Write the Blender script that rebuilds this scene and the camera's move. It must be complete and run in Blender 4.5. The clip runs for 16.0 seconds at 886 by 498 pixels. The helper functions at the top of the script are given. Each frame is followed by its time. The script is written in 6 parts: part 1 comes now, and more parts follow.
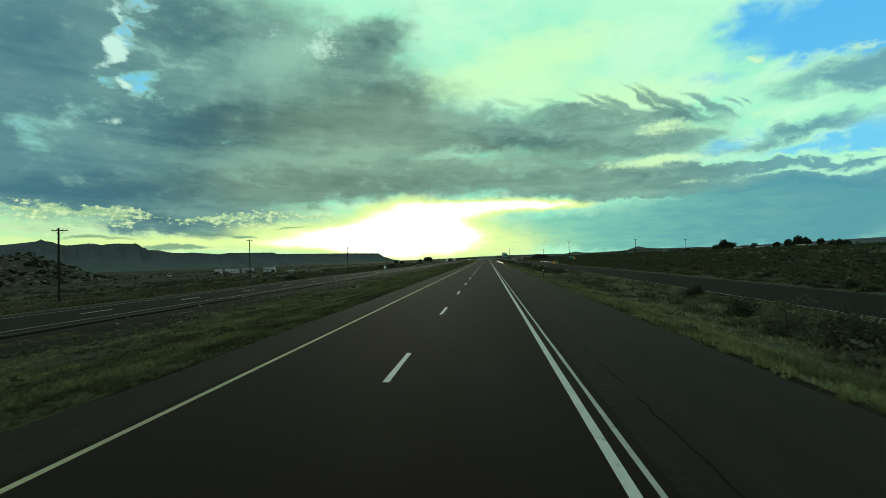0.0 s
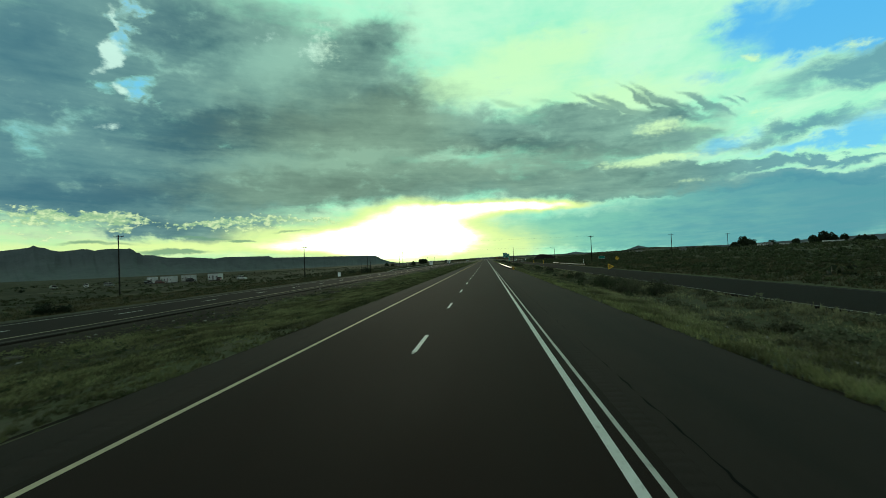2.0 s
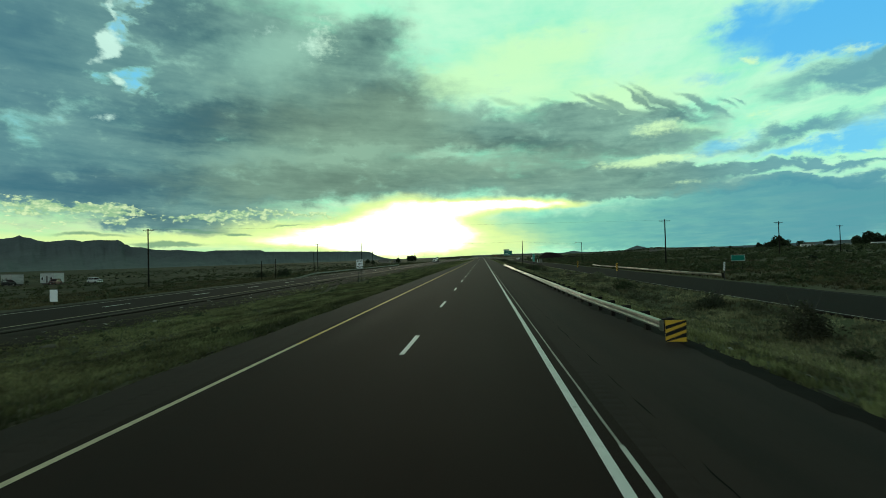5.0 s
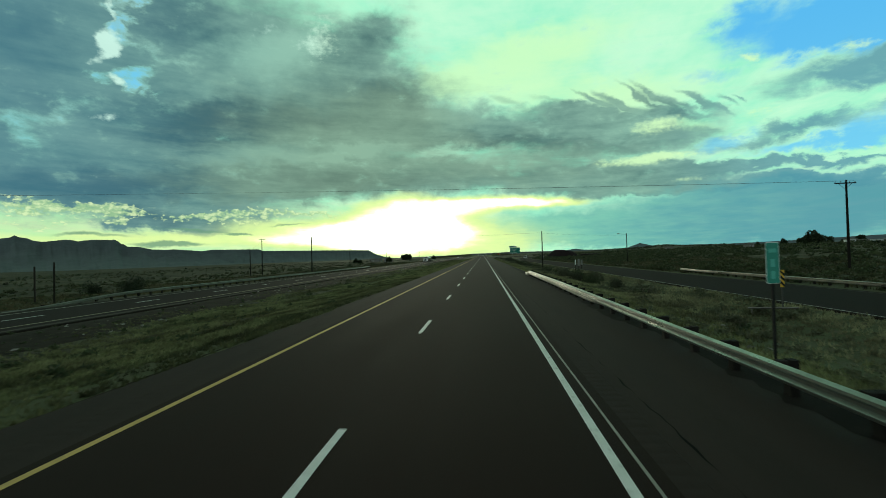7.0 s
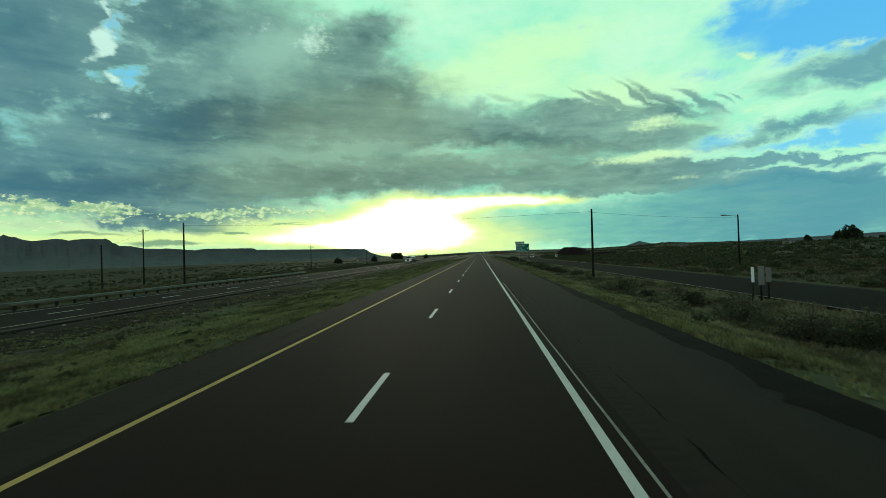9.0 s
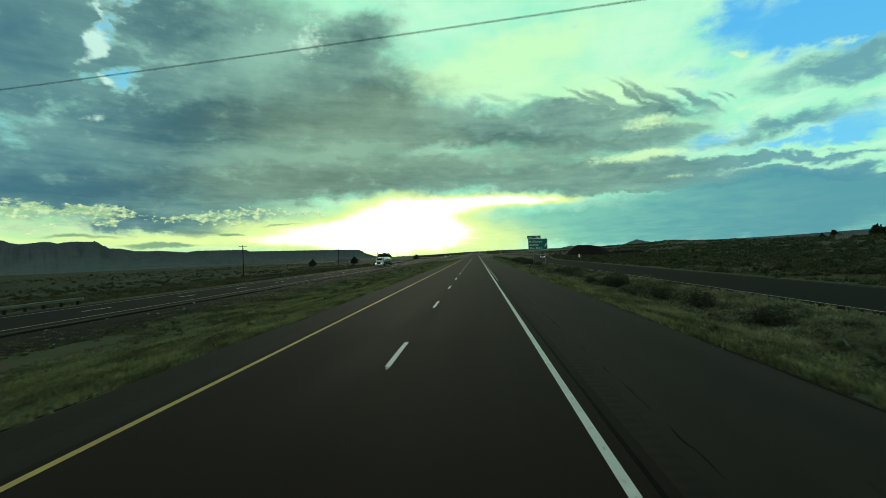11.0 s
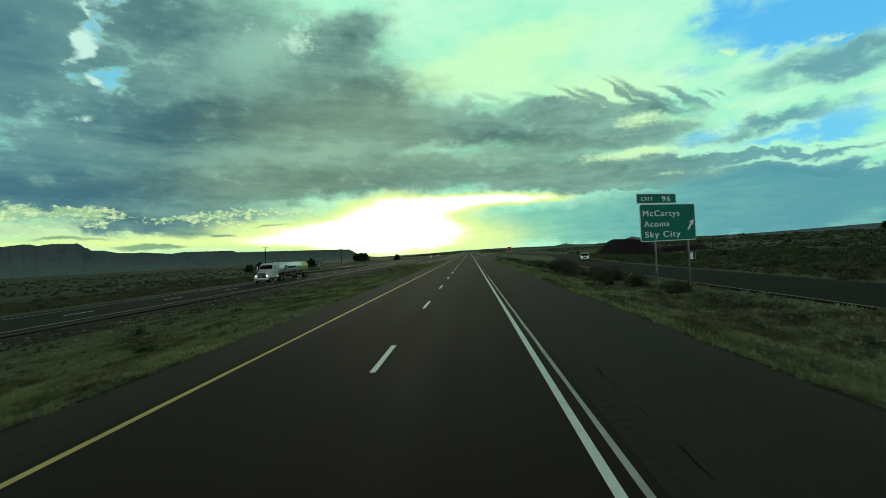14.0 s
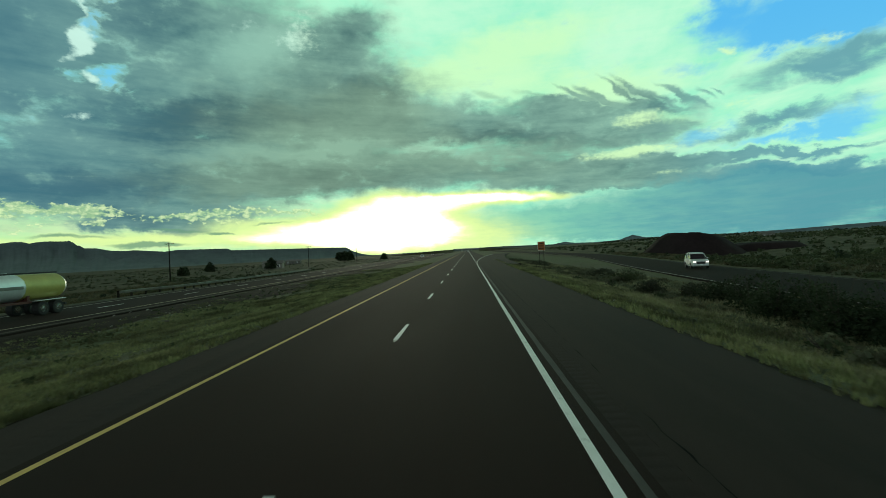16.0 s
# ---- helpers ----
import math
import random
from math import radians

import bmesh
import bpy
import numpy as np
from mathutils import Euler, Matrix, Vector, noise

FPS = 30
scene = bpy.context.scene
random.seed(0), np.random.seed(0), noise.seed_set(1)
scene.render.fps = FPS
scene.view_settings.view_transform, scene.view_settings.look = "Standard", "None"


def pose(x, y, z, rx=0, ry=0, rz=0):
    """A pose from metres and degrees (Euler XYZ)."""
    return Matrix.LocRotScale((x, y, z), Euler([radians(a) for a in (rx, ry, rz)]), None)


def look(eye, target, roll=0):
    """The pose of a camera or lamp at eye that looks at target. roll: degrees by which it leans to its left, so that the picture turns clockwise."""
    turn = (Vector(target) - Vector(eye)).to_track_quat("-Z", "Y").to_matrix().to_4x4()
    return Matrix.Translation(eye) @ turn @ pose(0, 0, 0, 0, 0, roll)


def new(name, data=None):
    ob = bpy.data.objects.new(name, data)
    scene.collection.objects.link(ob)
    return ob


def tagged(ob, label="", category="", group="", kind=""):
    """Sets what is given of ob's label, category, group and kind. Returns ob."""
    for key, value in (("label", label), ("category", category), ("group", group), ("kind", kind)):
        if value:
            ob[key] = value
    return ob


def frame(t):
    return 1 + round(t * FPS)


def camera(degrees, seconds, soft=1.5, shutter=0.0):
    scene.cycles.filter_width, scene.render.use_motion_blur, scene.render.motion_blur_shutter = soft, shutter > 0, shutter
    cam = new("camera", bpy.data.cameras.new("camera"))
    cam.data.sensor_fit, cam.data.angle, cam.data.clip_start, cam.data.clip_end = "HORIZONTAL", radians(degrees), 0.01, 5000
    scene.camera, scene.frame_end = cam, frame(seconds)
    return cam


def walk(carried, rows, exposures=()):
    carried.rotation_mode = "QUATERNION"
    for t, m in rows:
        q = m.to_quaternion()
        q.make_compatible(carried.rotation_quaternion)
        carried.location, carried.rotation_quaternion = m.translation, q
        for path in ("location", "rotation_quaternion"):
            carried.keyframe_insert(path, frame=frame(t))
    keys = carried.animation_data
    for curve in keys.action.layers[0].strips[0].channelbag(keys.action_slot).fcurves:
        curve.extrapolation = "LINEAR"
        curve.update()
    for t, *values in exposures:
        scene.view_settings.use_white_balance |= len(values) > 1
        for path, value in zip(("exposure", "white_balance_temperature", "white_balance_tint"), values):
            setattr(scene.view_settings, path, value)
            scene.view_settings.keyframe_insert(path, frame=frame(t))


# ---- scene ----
import itertools

from mathutils.bvhtree import BVHTree

# ------------------------------------------------------------------ camera
cam = camera(84.06, 16.0, soft=0.6, shutter=0.1)
walk(cam, [
    (0.0, pose(2.19, 0.00, 2.53, 91.12, 1.77, 5.16)),
    (0.5, pose(2.18, 14.34, 2.53, 91.12, 1.88, 5.09)),
    (1.0, pose(2.18, 28.67, 2.53, 91.21, 2.18, 5.09)),
    (1.5, pose(2.17, 43.01, 2.53, 91.24, 2.49, 5.04)),
    (2.0, pose(2.12, 57.34, 2.53, 91.31, 2.44, 5.03)),
    (2.5, pose(2.12, 71.68, 2.53, 91.27, 2.16, 5.01)),
    (3.0, pose(2.15, 86.01, 2.53, 91.31, 1.80, 4.88)),
    (3.5, pose(2.14, 100.34, 2.53, 91.16, 1.62, 4.74)),
    (4.0, pose(2.15, 114.68, 2.53, 90.99, 1.52, 4.58)),
    (6.5, pose(2.20, 186.36, 2.53, 90.92, 1.46, 4.60)),
    (7.0, pose(2.15, 200.69, 2.53, 90.78, 1.73, 4.66)),
    (7.5, pose(2.14, 215.03, 2.53, 90.74, 2.13, 4.64)),
    (8.0, pose(2.09, 229.36, 2.53, 90.73, 2.34, 4.61)),
    (8.5, pose(2.11, 243.70, 2.53, 90.74, 2.10, 4.47)),
    (9.0, pose(2.09, 258.03, 2.53, 90.60, 1.86, 4.34)),
    (11.5, pose(2.16, 329.71, 2.53, 90.58, 2.51, 3.74)),
    (12.0, pose(2.17, 344.04, 2.53, 90.55, 2.66, 3.67)),
    (12.5, pose(2.17, 358.38, 2.53, 90.55, 2.50, 3.59)),
    (13.0, pose(2.21, 372.71, 2.53, 90.49, 2.64, 3.41)),
    (13.5, pose(2.23, 387.05, 2.53, 90.44, 2.93, 3.24)),
    (14.0, pose(2.25, 401.38, 2.53, 90.44, 2.86, 3.10)),
    (14.5, pose(2.27, 415.72, 2.53, 90.45, 2.59, 3.07)),
    (15.0, pose(2.26, 430.05, 2.53, 90.39, 2.48, 3.04)),
    (15.5, pose(2.25, 444.39, 2.53, 90.31, 2.64, 2.95)),
    (16.0, pose(2.25, 458.72, 2.53, 90.23, 2.77, 2.92))
])

# ------------------------------------------------------------------ sky, sun
class Nodes:
    """Short way to write shader node trees."""

    def __init__(self, tree):
        self.t = tree
        tree.nodes.clear()

    def add(self, kind):
        return self.t.nodes.new(kind)

    def put(self, socket, value):
        if isinstance(value, bpy.types.NodeSocket):
            self.t.links.new(value, socket)
        elif isinstance(value, (tuple, list)) and len(value) == 3 and socket.type == "RGBA":
            socket.default_value = (*value, 1)
        else:
            socket.default_value = value

    def math(self, op, a, b=0.0, c=0.0, clamp=False):
        n = self.add("ShaderNodeMath")
        n.operation, n.use_clamp = op, clamp
        for s, v in zip(n.inputs, (a, b, c)):
            self.put(s, v)
        return n.outputs[0]

    def vec(self, op, a, b=(0, 0, 0), scale=None):
        n = self.add("ShaderNodeVectorMath")
        n.operation = op
        self.put(n.inputs[0], a)
        self.put(n.inputs[1], b)
        if scale is not None:
            self.put(n.inputs["Scale"], scale)
        return n.outputs[0] if op not in ("LENGTH", "DOT_PRODUCT", "DISTANCE") else n.outputs["Value"]

    def xyz(self, x, y, z):
        n = self.add("ShaderNodeCombineXYZ")
        for s, v in zip(n.inputs, (x, y, z)):
            self.put(s, v)
        return n.outputs[0]

    def parts(self, v):
        n = self.add("ShaderNodeSeparateXYZ")
        self.put(n.inputs[0], v)
        return n.outputs

    def noise(self, v, scale, detail=4.0, rough=0.55, dist=0.0, colour=False):
        n = self.add("ShaderNodeTexNoise")
        self.put(n.inputs["Vector"], v)
        for key, value in (("Scale", scale), ("Detail", detail), ("Roughness", rough), ("Distortion", dist)):
            n.inputs[key].default_value = value
        return n.outputs["Color" if colour else "Fac"]

    def mix(self, f, a, b, blend="MIX"):
        n = self.add("ShaderNodeMix")
        n.data_type, n.blend_type = "RGBA", blend
        self.put(n.inputs[0], f)
        self.put(n.inputs[6], a)
        self.put(n.inputs[7], b)
        return n.outputs[2]

    def ramp(self, f, lo, hi, a=0.0, b=1.0):
        n = self.add("ShaderNodeMapRange")
        n.interpolation_type = "SMOOTHSTEP"
        for s, v in zip(n.inputs, (f, lo, hi, a, b)):
            self.put(s, v)
        return n.outputs[0]

    def spread(self, v, rows):
        """Sum of soft ellipses on the sky: azimuth, height, half width, half height, turn (degrees), weight."""
        total = 0.0
        for az, el, rx, ry, turn, w in rows:
            m = self.add("ShaderNodeMapping")
            m.vector_type = "TEXTURE"
            self.put(m.inputs["Vector"], v)
            m.inputs["Location"].default_value = (az, el, 0)
            m.inputs["Rotation"].default_value = (0, 0, radians(turn))
            m.inputs["Scale"].default_value = (rx * 1.45, ry * 1.45, 1)
            g = self.add("ShaderNodeTexGradient")
            g.gradient_type = "SPHERICAL"
            self.put(g.inputs[0], m.outputs[0])
            total = self.math("MULTIPLY_ADD", self.ramp(g.outputs["Fac"], 0.0, 1.0), w, total)
        return total


def lin(r, g, b):
    return tuple((c / 255 / 12.92) if c < 10 else ((c / 255 + 0.055) / 1.055) ** 2.4 for c in (r, g, b))


SUN_AZ, SUN_EL = -10.0, 3.7
HEAVY = ((0.05, 0.045, 0.05), (0.11, 0.10, 0.105))      # unseen deck overhead, set dark to dim the ground
EAST = ((0.29, 0.41, 0.39), (0.65, 0.90, 0.85))         # clouds behind, lit by the low sun
# clouds: azimuth from the road's direction, height, half sizes, turn, weight
GREY_LEFT = ((-36.6, 17.6, 22.6, 12.8, 8, 1.25),
    (-18.3, 19.2, 16.2, 6.3, 2, 0.60),
    (-36.9, 9.1, 19.9, 3.3, 3, 0.50),
    (-25.2, 12.2, 24.3, 4.7, 2, 0.75),
    (-16.2, 8.9, 17.1, 2.8, -1, 0.50),
    (-14.7, 16.1, 16.7, 4.5, -5, 0.75),
    (-13.1, 23.6, 7.1, 2.7, 26, 0.60),
    (-30.9, 7.2, 21.2, 1.8, 1, 0.55),
    (-33.6, 4.8, 7.6, 1.7, -3, 0.80),
    (-25.5, 5.0, 10.4, 1.2, -1, 0.50),
    (-31.5, 3.7, 6.8, 0.5, -3, 0.50),
    (-24.4, 2.3, 3.5, 0.3, -2, 0.45))
GREY_RIGHT = ((7.4, 13.3, 14.6, 2.9, -8, 0.90),
    (16.5, 12.9, 7.5, 2.2, -15, 0.70),
    (3.4, 8.8, 16.8, 2.7, -2, 0.85),
    (13.3, 8.0, 9.6, 1.7, 1, 0.45),
    (19.1, 8.2, 10.0, 1.5, -1, 0.25),
    (32.0, 11.0, 6.9, 0.9, 6, 0.90),
    (21.0, 14.2, 5.7, 0.9, -13, 0.75),
    (11.8, 15.0, 7.3, 1.2, -13, 0.60),
    (24.1, 11.9, 3.1, 1.1, 1, 0.30),
    (29.2, 7.4, 12.4, 1.9, -5, 0.20))
GREY_BANDS = ((33.9, 15.1, 7.1, 1.6, -0, 0.75),
    (37.0, 15.3, 3.4, 1.8, -1, 0.50),
    (26.4, 8.3, 12.2, 0.6, -5, 0.75),
    (34.8, 7.7, 4.8, 0.4, -6, 0.50),
    (22.9, 7.8, 4.7, 0.7, 1, 0.60),
    (17.9, 6.4, 5.1, 0.6, 5, 0.60),
    (32.3, 6.3, 8.5, 0.6, -6, 0.85),
    (24.9, 6.3, 14.0, 0.7, -2, 0.85))
WISPS = ((9.1, 16.5, 4.4, 0.5, -16, 0.70),
    (12.8, 16.5, 3.6, 0.3, -29, 0.80),
    (15.2, 16.0, 3.8, 0.4, -28, 0.85),
    (18.1, 16.1, 3.4, 0.3, -37, 0.85),
    (19.7, 15.6, 3.9, 0.3, -37, 0.85),
    (21.6, 14.9, 3.0, 0.4, -29, 0.85),
    (23.1, 15.0, 2.4, 0.3, -40, 0.85),
    (24.6, 14.3, 2.5, 0.4, -36, 0.90),
    (26.0, 14.6, 1.4, 0.3, -37, 0.70),
    (27.2, 14.5, 0.9, 0.2, -37, 0.70),
    (18.9, 14.6, 8.4, 0.6, -14, 0.70),
    (3.7, 17.1, 3.9, 0.6, -17, 0.50))
DEEP = ((-31.5, 14.0, 6.5, 3.0, 5, 0.4),
    (-38.3, 8.0, 14.7, 1.9, 5, 0.68),
    (-45.4, 19.9, 4.7, 4.5, 13, 0.41),
    (-32.4, 24.0, 5.0, 3.0, -1, 0.52),
    (-26.8, 15.0, 14.8, 2.2, 3, 0.49),
    (-17.5, 8.8, 12.5, 1.5, -0, 0.38),
    (6.1, 12.2, 10.9, 1.5, -8, 0.38),
    (20.5, 14.4, 6.0, 0.8, -39, 0.34),
    (-35.5, 4.8, 4.1, 1.3, 0, 0.45),
    (-10.0, 18.8, 7.9, 2.4, -1, 0.34),
    (-13.1, 23.6, 5.2, 1.4, 31, 0.22))
PALE = ((-24.5, 21.2, 5.5, 2.6, -5, 0.5),
    (-20.8, 22.9, 3.6, 1.8, 10, 0.6),
    (-22.3, 11.3, 12.0, 1.3, 7, 0.4),
    (-14.8, 12.3, 5.1, 0.6, 8, 0.54),
    (-25.9, 8.6, 6.9, 1.0, 1, 0.32),
    (-5.0, 11.9, 9.9, 1.1, -2, 0.36),
    (-2.8, 16.8, 4.0, 2.4, -3, 0.36),
    (-42.9, 12.3, 3.3, 1.5, 26, 0.32),
    (17.1, 12.9, 5.2, 1.2, 8, 0.36),
    (-31.7, 16.6, 4.7, 1.4, 26, 0.32))
PUFF_LEFT = ((-43.5, 5.5, 4.8, 0.7, -2, 1.20),
    (-38.6, 5.2, 3.4, 0.8, 1, 1.15),
    (-32.0, 4.8, 2.1, 0.5, -0, 0.70),
    (-28.6, 5.1, 3.9, 0.7, 5, 1.10),
    (-22.2, 5.2, 3.9, 0.5, 1, 1.00),
    (-17.9, 5.4, 2.8, 0.4, -1, 0.90),
    (-26.1, 4.4, 6.9, 0.4, -1, 0.70),
    (-44.3, 4.2, 5.5, 0.5, 0, 0.60),
    (-36.0, 4.6, 2.9, 0.4, 0, 0.70))
SOFT = ((-38.4, 20.7, 1.2, 1.3, -5, 1.20),
    (-38.1, 23.5, 0.4, 1.4, 6, 0.70),
    (-39.2, 19.3, 1.4, 0.5, 30, 0.60),
    (-37.8, 17.6, 0.9, 0.5, -17, 1.00),
    (-39.0, 14.1, 1.5, 0.5, 7, 0.80),
    (-17.9, 23.7, 3.0, 2.7, 20, 0.62),
    (-24.5, 23.8, 3.5, 0.7, 20, 0.35),
    (16.9, 9.6, 5.2, 0.7, -2, 0.80),
    (20.8, 9.8, 3.5, 0.5, 1, 0.70),
    (22.1, 7.2, 2.6, 0.4, 2, 0.50),
    (19.3, 12.9, 3.9, 1.1, 4, 0.75),
    (28.5, 12.7, 2.8, 1.3, -1, 0.50),
    (27.8, 18.1, 1.4, 0.5, -33, 0.80),
    (26.1, 17.6, 3.5, 0.7, -7, 0.40),
    (36.0, 17.1, 2.0, 0.4, 2, 0.70),
    (36.6, 8.5, 1.1, 0.3, -10, 0.80))
BLUE = ((32.8, 19.5, 8.2, 2.8, -4, 1.40),
    (38.2, 18.7, 6.0, 3.2, -18, 1.20),
    (27.5, 21.7, 3.9, 1.7, 21, 0.80),
    (31.5, 17.7, 5.3, 1.1, -4, 0.60),
    (37.0, 10.2, 3.2, 1.6, 3, 1.10),
    (32.8, 9.4, 5.5, 0.7, -2, 1.10),
    (25.6, 10.8, 3.2, 0.8, 6, 0.90),
    (24.3, 17.0, 2.6, 0.7, -6, 0.50))
HOLES = ((-36.8, 22.1, 1.1, 1.8, 10, 0.95),
    (-36.0, 17.8, 1.8, 1.0, 13, 1.00),
    (-39.0, 17.3, 1.2, 0.6, 8, 0.60),
    (-43.5, 13.4, 2.4, 2.2, 28, 0.36),
    (-45.5, 12.0, 1.7, 2.4, 7, 0.36),
    (-36.0, 24.8, 1.1, 0.9, 11, 0.80),
    (-34.8, 16.6, 1.0, 0.5, 47, 0.50),
    (-42.0, 14.9, 1.7, 1.0, 8, 0.35),
    (-34.6, 21.0, 1.5, 1.0, 9, 0.25))
HAZE = ((24.7, 2.5, 21.5, 3.4, -2, 1.50),
    (32.2, 4.7, 12.7, 2.1, -3, 1.30),
    (9.4, 2.3, 9.9, 2.0, -3, 0.80))
GLOW = ((-10.7, 3.1, 7.8, 3.3, 2, 2.60),
    (-17.1, 2.6, 10.7, 1.5, -5, 1.40),
    (-1.3, 5.8, 11.2, 1.0, 0, 2.00),
    (5.2, 5.8, 8.3, 0.5, -2, 1.20),
    (-5.4, 3.8, 5.9, 2.4, -2, 1.30),
    (-8.5, 6.9, 3.9, 0.9, -2, 0.60),
    (-16.5, 2.3, 18.9, 2.4, -2, 0.55),
    (-4.8, 1.8, 9.9, 3.3, -2, 0.70),
    (-36.1, 2.5, 22.1, 0.8, -1, 0.85),
    (1.8, 1.5, 12.4, 3.3, -3, 0.50))
LOW_STREAKS = ((-33.6, 2.05, 3.6, 0.3, -1, 1.00),
    (-41.0, 3.0, 4.0, 0.22, -2, 0.60),
    (-27.4, 3.0, 1.8, 0.16, 0, 0.80),
    (-31.0, 3.4, 5.0, 0.2, -3, 0.60),
    (-22.0, 3.9, 3.0, 0.2, 2, 0.60))
WARM = ((3.9, 20.5, 11.0, 3.4, 3, 0.90),
    (13.7, 16.8, 11.4, 2.1, -2, 0.80),
    (-4.1, 19.2, 6.0, 1.8, -2, 0.50),
    (20.4, 12.4, 4.9, 1.7, -0, 0.80),
    (10.4, 23.2, 10.0, 2.2, 2, 0.50))
DUSK = ((-16.1, 12.7, 16.5, 7.4, -4, 1.00),
    (-23.6, 8.3, 13.0, 2.4, 0, 0.80),
    (3.4, 10.2, 14.2, 3.8, -4, 0.70),
    (-7.5, 16.9, 7.9, 3.6, -1, 0.60))

world = bpy.data.worlds.new("evening_sky")
scene.world = world
world.use_nodes = True
N = Nodes(world.node_tree)
way = N.vec("NORMALIZE", N.add("ShaderNodeTexCoord").outputs["Generated"])
dx, dy, dz = N.parts(way)
up = N.math("MAXIMUM", dz, 0.0)
flat = N.math("ADD", up, 0.06)
plane = N.xyz(N.math("DIVIDE", dx, flat), N.math("DIVIDE", dy, flat), 0.0)      # a cloud deck seen from below
az = N.math("MULTIPLY", N.math("ARCTAN2", dx, dy), 57.29578)
el = N.math("MULTIPLY", N.math("ARCSINE", dz), 57.29578)
skew = N.vec("MULTIPLY", plane, (1.0, 0.55, 1.0))
sky2 = N.xyz(az, el, 0.0)
w1 = N.vec("SUBTRACT", N.noise(skew, 0.9, 5.0, 0.6, 0.3, True), (0.5, 0.5, 0.5))
w2 = N.vec("SUBTRACT", N.noise(N.xyz(az, N.math("MULTIPLY", el, 1.6), 3.0), 0.3, 7.0, 0.58, 0.2, True), (0.5, 0.5, 0.5))
place = N.vec("ADD", sky2, N.vec("ADD", N.vec("MULTIPLY", w1, (5.0, 1.6, 0.0)), N.vec("MULTIPLY", w2, (7.0, 4.2, 0.0))))
soft = N.vec("ADD", sky2, N.vec("MULTIPLY", w2, (4.0, 1.2, 0.0)))


def swing(fac, gain):
    return N.math("MULTIPLY", N.math("SUBTRACT", fac, 0.5), gain)


tilt = N.math("MULTIPLY_ADD", az, 0.035, el)
streak = swing(N.noise(N.xyz(N.math("MULTIPLY", az, 0.075), N.math("MULTIPLY", tilt, 0.62), 1.0), 1.0, 8.0, 0.58, 0.4), 4.0)
billow = swing(N.noise(N.xyz(az, N.math("MULTIPLY", el, 1.9), 7.0), 0.36, 8.0, 0.6, 0.2), 4.0)
deck = swing(N.noise(skew, 2.0, 7.0, 0.57, 0.4), 4.0)
combed = swing(N.noise(N.xyz(N.math("MULTIPLY", az, 0.26), N.math("MULTIPLY", tilt, 1.7), 5.0), 1.0, 7.0, 0.62, 0.5), 4.0)
grain = N.math("ADD", N.math("MULTIPLY", streak, 0.46), N.math("ADD", N.math("MULTIPLY", billow, 0.36), N.math("MULTIPLY", deck, 0.28)))
grain = N.math("MULTIPLY_ADD", combed, N.ramp(el, 20.0, 9.0, 0.14, 0.34), grain)


def cover(rows, amount, lo, hi, where=place):
    return N.ramp(N.math("MULTIPLY_ADD", grain, amount, N.spread(where, rows)), lo, hi)


hole_f = N.ramp(N.math("MULTIPLY_ADD", billow, 0.4, N.spread(place, HOLES)), 0.1, 1.05)
grey_f = N.math("MULTIPLY", cover(GREY_LEFT + GREY_RIGHT + GREY_BANDS, 0.3, 0.06, 0.85), N.math("SUBTRACT", 1.0, hole_f))
fine = N.vec("ADD", sky2, N.vec("MULTIPLY", w2, (3.0, 1.3, 0.0)))
grey_f = N.math("MAXIMUM", grey_f, N.ramp(N.math("MULTIPLY_ADD", grain, 0.35, N.spread(fine, WISPS)), 0.1, 0.9, 0.0, 0.9))
blue_f = N.math("MAXIMUM", cover(BLUE, 0.24, 0.0, 1.25), N.math("MULTIPLY", hole_f, 0.8))
haze_f = cover(HAZE, 0.06, 0.0, 1.1)
lumps = swing(N.noise(N.xyz(az, N.math("MULTIPLY", el, 1.5), 4.0), 1.7, 6.0, 0.58, 0.2), 4.0)
tufts = N.spread(place, PUFF_LEFT)
puff_f = N.ramp(N.math("ADD", N.math("ADD", N.math("MULTIPLY", billow, 0.22), N.math("MULTIPLY", lumps, 0.85)), N.math("MULTIPLY_ADD", streak, 0.12, tufts)), 0.42, 1.0)
puff_f = N.math("MULTIPLY", puff_f, N.ramp(tufts, 0.04, 0.3))
glow = N.spread(soft, GLOW)
glow = N.math("MULTIPLY_ADD", grain, N.math("MULTIPLY", glow, 0.26), glow)
tone = N.math("ADD", N.math("MULTIPLY", grain, 0.42), N.math("SUBTRACT", N.spread(place, PALE), N.spread(place, DEEP)))

clear = N.add("ShaderNodeTexSky")
clear.sky_type, clear.sun_disc, clear.altitude = "NISHITA", False, 1800.0
clear.sun_elevation, clear.sun_rotation = radians(SUN_EL), radians(SUN_AZ)
clear = N.mix(0.9, N.vec("SCALE", clear.outputs[0], scale=0.08), N.mix(N.ramp(el, 4, 22), lin(122, 220, 252), lin(92, 194, 250)))
veil = N.mix(N.ramp(N.math("ADD", N.math("MULTIPLY", deck, 0.5), N.math("MULTIPLY", grain, 0.35)), -0.7, 0.6), lin(150, 242, 204), lin(202, 255, 217))
veil = N.mix(N.ramp(N.math("MULTIPLY_ADD", grain, 0.25, N.spread(place, WARM)), 0.0, 1.0, 0.0, 0.85), veil, lin(206, 255, 196))
low_sky = N.math("MULTIPLY", N.ramp(el, 8.0, 3.5), N.ramp(az, 8.0, -6.0))
veil = N.mix(N.math("MULTIPLY", low_sky, 0.85), veil, N.mix(N.ramp(grain, -0.5, 0.6), lin(190, 240, 172), lin(228, 255, 186)))
